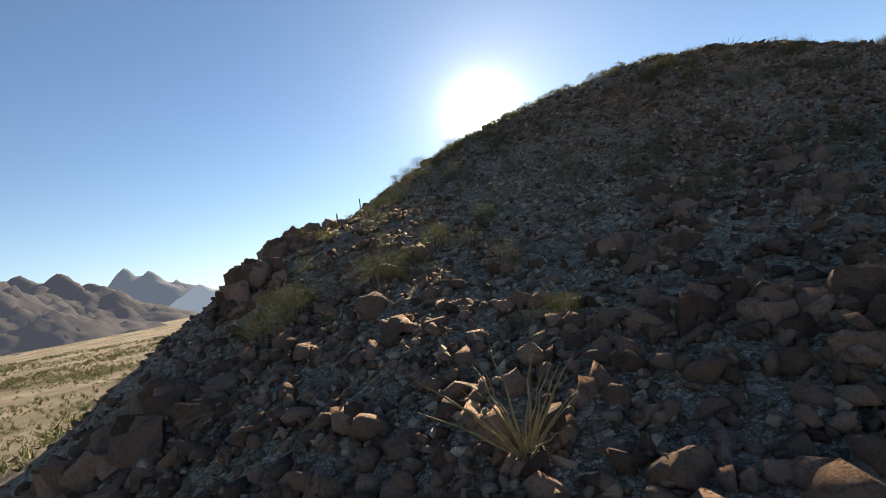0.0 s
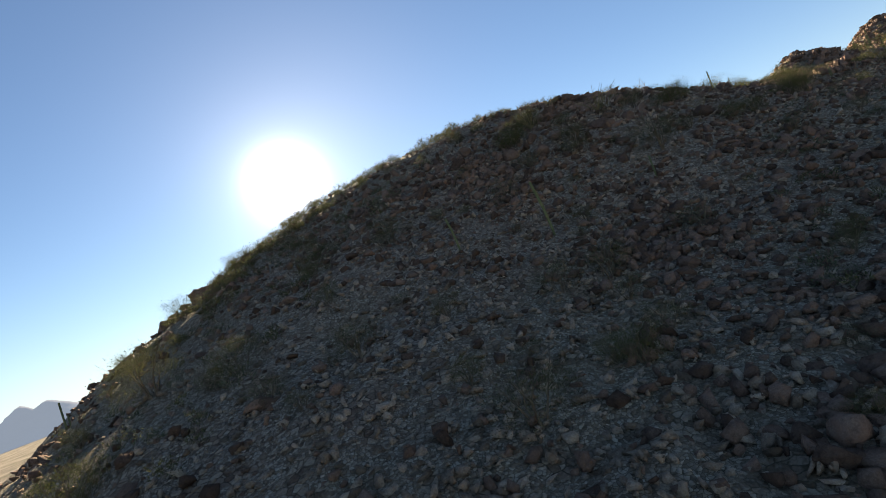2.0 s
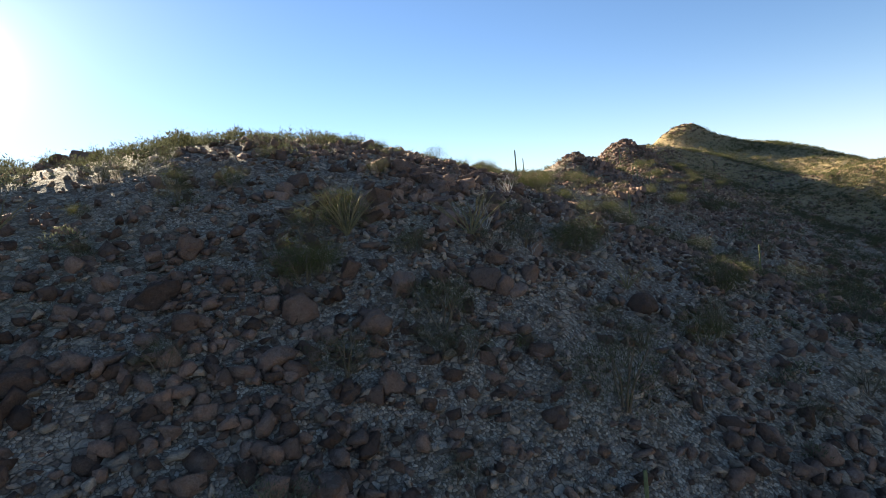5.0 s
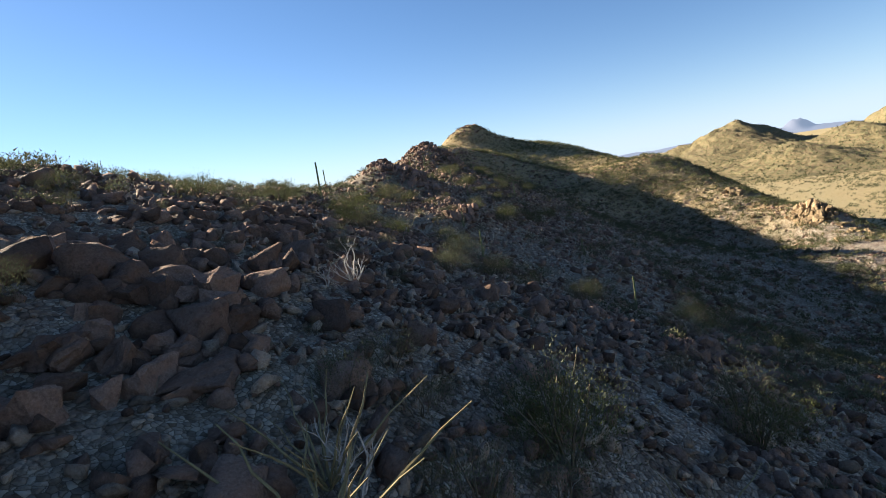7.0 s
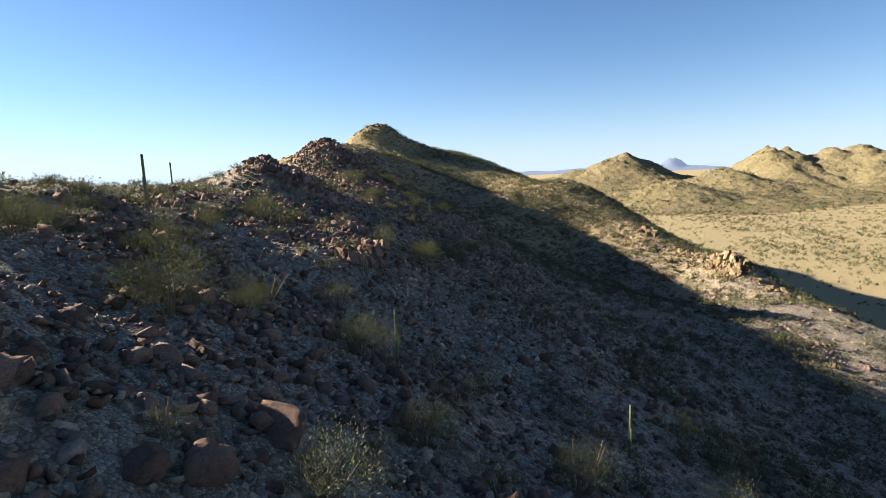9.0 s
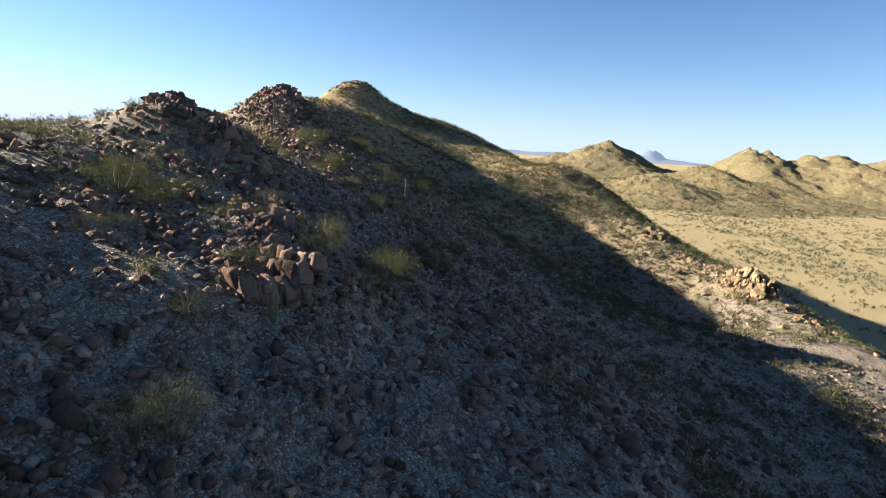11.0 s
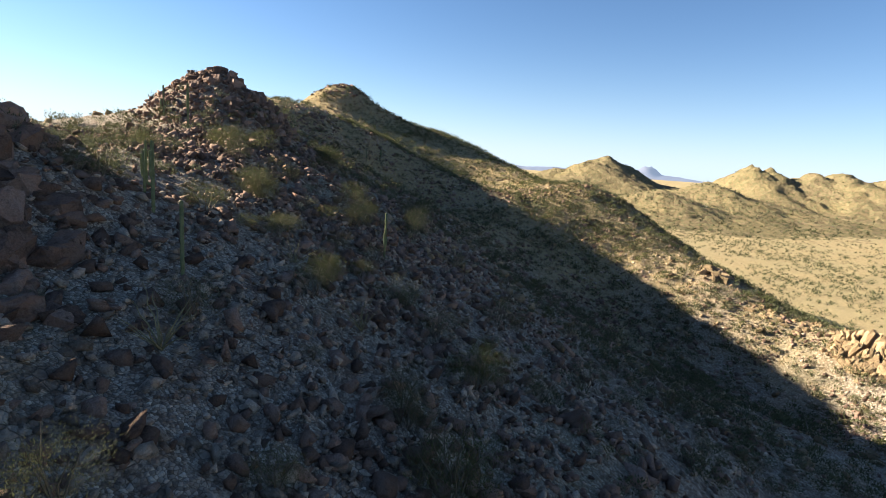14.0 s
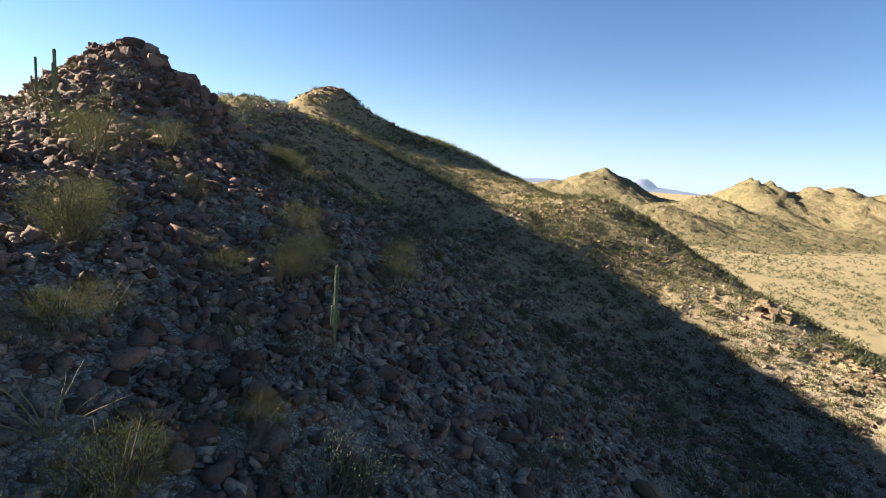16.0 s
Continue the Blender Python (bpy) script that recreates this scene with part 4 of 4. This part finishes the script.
x, y = valley_points(15000, 180, 1000, -460, 40, 1.6, 750)
strew_bushes("valley_scrub", "dry olive scrub dotted over the sandy valley", TINY_BUSH, x, y, 0.6, 1.7, LEAF_GREEN)
x, y = valley_points(2300, 180, 640, -330, 20, 2.6, 760)
strew_bushes("wash_trees", "green mesquite trees lining the dry wash", FAR_BUSH, x, y, 1.4, 3.6, LEAF_GREEN)
x, y = valley_points(16000, -700, -20, 70, 800, 2.4, 770)
strew_bushes("valley_scrub", "dry olive scrub dotted over the pale desert plain", TINY_BUSH, x, y, 0.8, 2.4, LEAF_GREEN)
x, y = valley_points(9000, -320, -12, 50, 420, 2.0, 775)
strew_bushes("valley_scrub", "grey-green scrub covering the plain below the hill", TINY_BUSH, x, y, 0.7, 1.9, LEAF_GREY)
x, y = valley_points(1600, -420, -40, 70, 420, 3.0, 780)
strew_bushes("valley_trees", "yellow-green trees scattered at the foot of the hill", FAR_BUSH, x, y, 1.6, 3.6, LEAF_YELLOW)


def ribbed_column(bm, points, radius, ribs=11):
    """A ribbed cactus limb along points, rounded at its top."""
    pts = list(points)
    end, way = pts[-1], (pts[-1] - pts[-2]).normalized()
    pts += [end + way * radius * 0.6, end + way * radius * 0.95]
    n = len(pts)
    scale = [0.86] + [1.0] * (n - 4) + [0.97, 0.72, 0.2]
    rings = []
    for i, p in enumerate(pts):
        w = (pts[min(i + 1, n - 1)] - pts[max(i - 1, 0)]).normalized()
        a = Vector((1, 0, 0)) if abs(w.x) < 0.8 else Vector((0, 1, 0))
        a = (a - w * a.dot(w)).normalized()
        b = w.cross(a)
        ring = []
        for k in range(ribs * 2):
            r = radius * scale[i] * (1.0 if k % 2 == 0 else 0.80)
            ang = math.pi * k / ribs
            ring.append(bm.verts.new(p + (a * math.cos(ang) + b * math.sin(ang)) * r))
        rings.append(ring)
    m = ribs * 2
    for r0, r1 in zip(rings, rings[1:]):
        for k in range(m):
            bm.faces.new((r0[k], r0[(k + 1) % m], r1[(k + 1) % m], r1[k]))
    bm.faces.new(rings[-1])


def saguaro(x, y, height, arms, label, lean=0.0):
    base = new("saguaro")
    base.location = (x, y, ground_at(x, y) - 0.1)
    tagged(base, label, "cactus", "saguaros of the hill")
    r = max(0.075, 0.014 * height + 0.04)
    bm = bmesh.new()
    ribbed_column(bm, [Vector((lean * h * h / height, 0, h)) for h in np.linspace(0, height - r, 8)], r)
    part("trunk", bm, CACTUS, base)
    for angle, start, top, out in arms:
        a = radians(angle)
        d = Vector((math.cos(a), math.sin(a), 0))
        z0, z1 = height * start, height * top
        bend = min(0.35, z1 - z0)
        pts = [d * r * 0.5 + Vector((0, 0, z0)), d * out * 0.6 + Vector((0, 0, z0 + 0.02)), d * out * 0.95 + Vector((0, 0, z0 + bend * 0.45)), d * out + Vector((0, 0, z0 + bend))]
        pts += [d * out + Vector((0, 0, z0 + bend + (z1 - z0 - bend) * k / 3)) for k in (1, 2, 3)]
        bm = bmesh.new()
        ribbed_column(bm, pts, r * 0.72, 9)
        part("arm", bm, CACTUS, base)
    return base


saguaro(111, 109.3, 5.9, [(200, 0.25, 0.62, 0.42)], "tall dark saguaro with one low arm on the saddle")
saguaro(128.1, 117.6, 3.6, [(30, 0.35, 0.8, 0.35)], "small dark saguaro on the rocky crest")
saguaro(113.6, 88.6, 2.5, [(250, 0.15, 0.75, 0.3), (60, 0.2, 0.5, 0.28)], "saguaro with three upright stems on the slope")
saguaro(122.5, 72.6, 2.3, [(300, 0.1, 0.3, 0.4)], "single pale saguaro column on the lower slope")
saguaro(186.5, 116.6, 6, [(200, 0.45, 0.8, 0.4), (20, 0.5, 0.75, 0.4)], "saguaro with two raised arms below the rocky summit")
saguaro(192.5, 123.2, 4.5, [(160, 0.3, 0.6, 0.4), (340, 0.35, 0.55, 0.4)], "branched saguaro beside the rocky summit")
saguaro(152, 99.8, 4.2, [(110, 0.4, 0.98, 0.32), (190, 0.5, 0.85, 0.3)], "saguaro with upright twin arms on the slope")
saguaro(147.3, 95.5, 3.8, [], "plain single saguaro column in shade")
saguaro(168, 88.8, 4.1, [(170, 0.3, 0.55, 0.34), (350, 0.25, 0.45, 0.32)], "slender saguaro with short arms on the slope")
saguaro(266, 106.4, 4.2, [(30, 0.4, 0.75, 0.4), (210, 0.4, 0.7, 0.4)], "many-armed saguaro high on the far slope")
saguaro(96, 82.3, 3.9, [(330, 0.35, 0.5, 0.32)], "grey shaded saguaro on the stony slope")
saguaro(260.4, 109.2, 3.4, [(200, 0.4, 0.7, 0.36)], "distant saguaro on the far slope")
saguaro(97.4, 66.8, 4.1, [(180, 0.3, 0.6, 0.32)], "shaded saguaro low on the slope")
saguaro(-10.1, 58.1, 2.1, [(0, 0.2, 0.6, 0.28)], "dark saguaro on the nose of the ridge")
saguaro(-10.2, 80.9, 2.8, [(10, 0.2, 0.55, 0.32)], "dark saguaro standing against the sky on the ridge")
saguaro(21, 64.5, 2.7, [], "grey leaning saguaro column on the shaded slope", -0.1)
saguaro(38.9, 62, 2, [], "short grey saguaro column on the shaded slope")
saguaro(153.9, 101.5, 2.7, [(60, 0.4, 0.9, 0.3)], "small twin-stemmed saguaro on the slope")
saguaro(287, 101.6, 3.1, [], "thin distant saguaro on the spur ridge")
saguaro(27.7, 62.2, 4.5, [], "leaning grey saguaro column on the stony slope", -0.1)
saguaro(315, 102.2, 4.9, [], "thin distant saguaro against the sky")

cane_meshes = []
for i in range(4):
    r = random.Random(60 + i)
    bm = bmesh.new()
    bend = r.uniform(0.15, 0.35)
    pts = [Vector((0.1 * k + bend * (k / 6) ** 2 * (1 if i < 3 else 0.4) + r.uniform(-0.012, 0.012), r.uniform(-0.03, 0.03), k / 6)) for k in range(7)]
    tube(bm, pts, [0.016, 0.017, 0.015, 0.013, 0.011, 0.008, 0.004], 5)
    me = bpy.data.meshes.new("cane")
    bm.to_mesh(me)
    bm.free()
    me.materials.append(CANE)
    cane_meshes.append(me)


def ocotillo(x, y, height, canes):
    base = new("ocotillo")
    base.location = (x, y, ground_at(x, y) - 0.05)
    tagged(base, "spindly brown ocotillo with long bare canes on rocks", "ocotillo", "ocotillos of the slope")
    for i in range(canes):
        ob = new("cane", cane_meshes[i % 4])
        ob.parent = base
        h = height * rng.uniform(0.7, 1.05)
        ob.matrix_basis = pose(0, 0, 0, 0, rng.uniform(-12, 14), 360 * i / canes + rng.uniform(-14, 14)) @ Matrix.Diagonal((h * rng.uniform(0.7, 1.2), h, h, 1))
    return base


for x, y, h, n in [(1.4, 12.6, 2.5, 18), (27.3, 88.6, 1.8, 10), (47, 74.5, 2.7, 16), (40.6, 78.3, 2.9, 18), (48.6, 75.2, 2.2, 12), (53.5, 67.6, 2, 12), (141.3, 93, 2.1, 14), (152.3, 87.5, 1.8, 12), (156.4, 93, 1.8, 12), (96.6, 91, 2.5, 10), (120.5, 88.9, 1.4, 9)]:
    ocotillo(x, y, h, n)


def limb(bm, r, start, way, length, radius, depth):
    pts, p, w = [start], start, way
    for _ in range(3):
        w = (w + Vector((r.uniform(-0.35, 0.35), r.uniform(-0.35, 0.35), r.uniform(-0.15, 0.2)))).normalized()
        p = p + w * length / 3
        pts.append(p)
    tube(bm, pts, [radius, radius * 0.8, radius * 0.6, radius * 0.42], 5)
    if depth:
        for _ in range(r.choice((2, 2, 3))):
            k = r.choice((1, 2, 3))
            limb(bm, r, pts[k], (w + Vector((r.uniform(-0.9, 0.9), r.uniform(-0.9, 0.9), r.uniform(-0.2, 0.6)))).normalized(), length * r.uniform(0.55, 0.75), radius * 0.5, depth - 1)


def dead_shrub(x, y, height, seed):
    base = new("dead_shrub")
    base.location = (x, y, ground_at(x, y) - 0.05)
    tagged(base, "bleached leafless dead shrub with forked branches", "dead shrub", "dead shrubs on the slope")
    r = random.Random(seed)
    for i in range(4):
        a = 2 * math.pi * i / 4 + r.uniform(-0.4, 0.4)
        bm = bmesh.new()
        limb(bm, r, Vector((0, 0, 0)), Vector((0.55 * math.cos(a), 0.55 * math.sin(a), 0.9)).normalized(), height * 0.55, 0.028 * height, 3)
        part("branch", bm, DEAD_WOOD, base)
    return base


for i, (x, y, h) in enumerate([(59.9, 79.8, 2.1), (58.5, 80.2, 1), (50, 72.1, 1), (52.4, 71.1, 0.8), (40.3, 71.5, 1), (69.9, 80.1, 0.8), (48.7, 74.6, 1.8)]):
    dead_shrub(x, y, h, 90 + i)


def cholla(x, y, height, seed):
    base = new("cholla")
    base.location = (x, y, ground_at(x, y) - 0.05)
    tagged(base, "pale yellow-green jointed cholla cactus on the slope", "cactus", "chollas of the slope")
    r = random.Random(seed)
    for i in range(5):
        a = r.uniform(0, 2 * math.pi)
        bm = bmesh.new()
        limb(bm, r, Vector((0, 0, 0)), Vector((0.5 * math.cos(a), 0.5 * math.sin(a), 1)).normalized(), height * 0.6, 0.045 * height, 1)
        part("joint", bm, LEAF_YELLOW, base)
    return base


for i, (x, y, h) in enumerate([(118.9, 89, 1.4), (127.8, 92, 1), (120.8, 94.8, 1.4)]):
    cholla(x, y, h, 120 + i)

# low scrub dotted over the sunlit hills beyond the valley
HILL_BUSH = bush_shapes(7, 0.6, (41, 42, 43))
spots = np.concatenate([p[rng.randint(0, len(p), 5000)] for n, p in HILL_POINTS if n == "hill"])
spots = spots[spots[:, 2] > PLAIN]
k = len(spots)
spots[:, :2] += rng.uniform(-3, 3, (k, 2))
h = rng.uniform(0.9, 2.4, k)
ob = strewn("hill_scrub", HILL_BUSH, spots - np.array([0, 0, 0.4]), np.stack([h * 1.4, h * 1.4, h], -1), turns(k, rng, 0.05), LEAF_GREEN, rng.randint(0, 3, k))
tagged(ob, "dark olive scrub dotted over the far hills", "shrubs", kind="stuff")
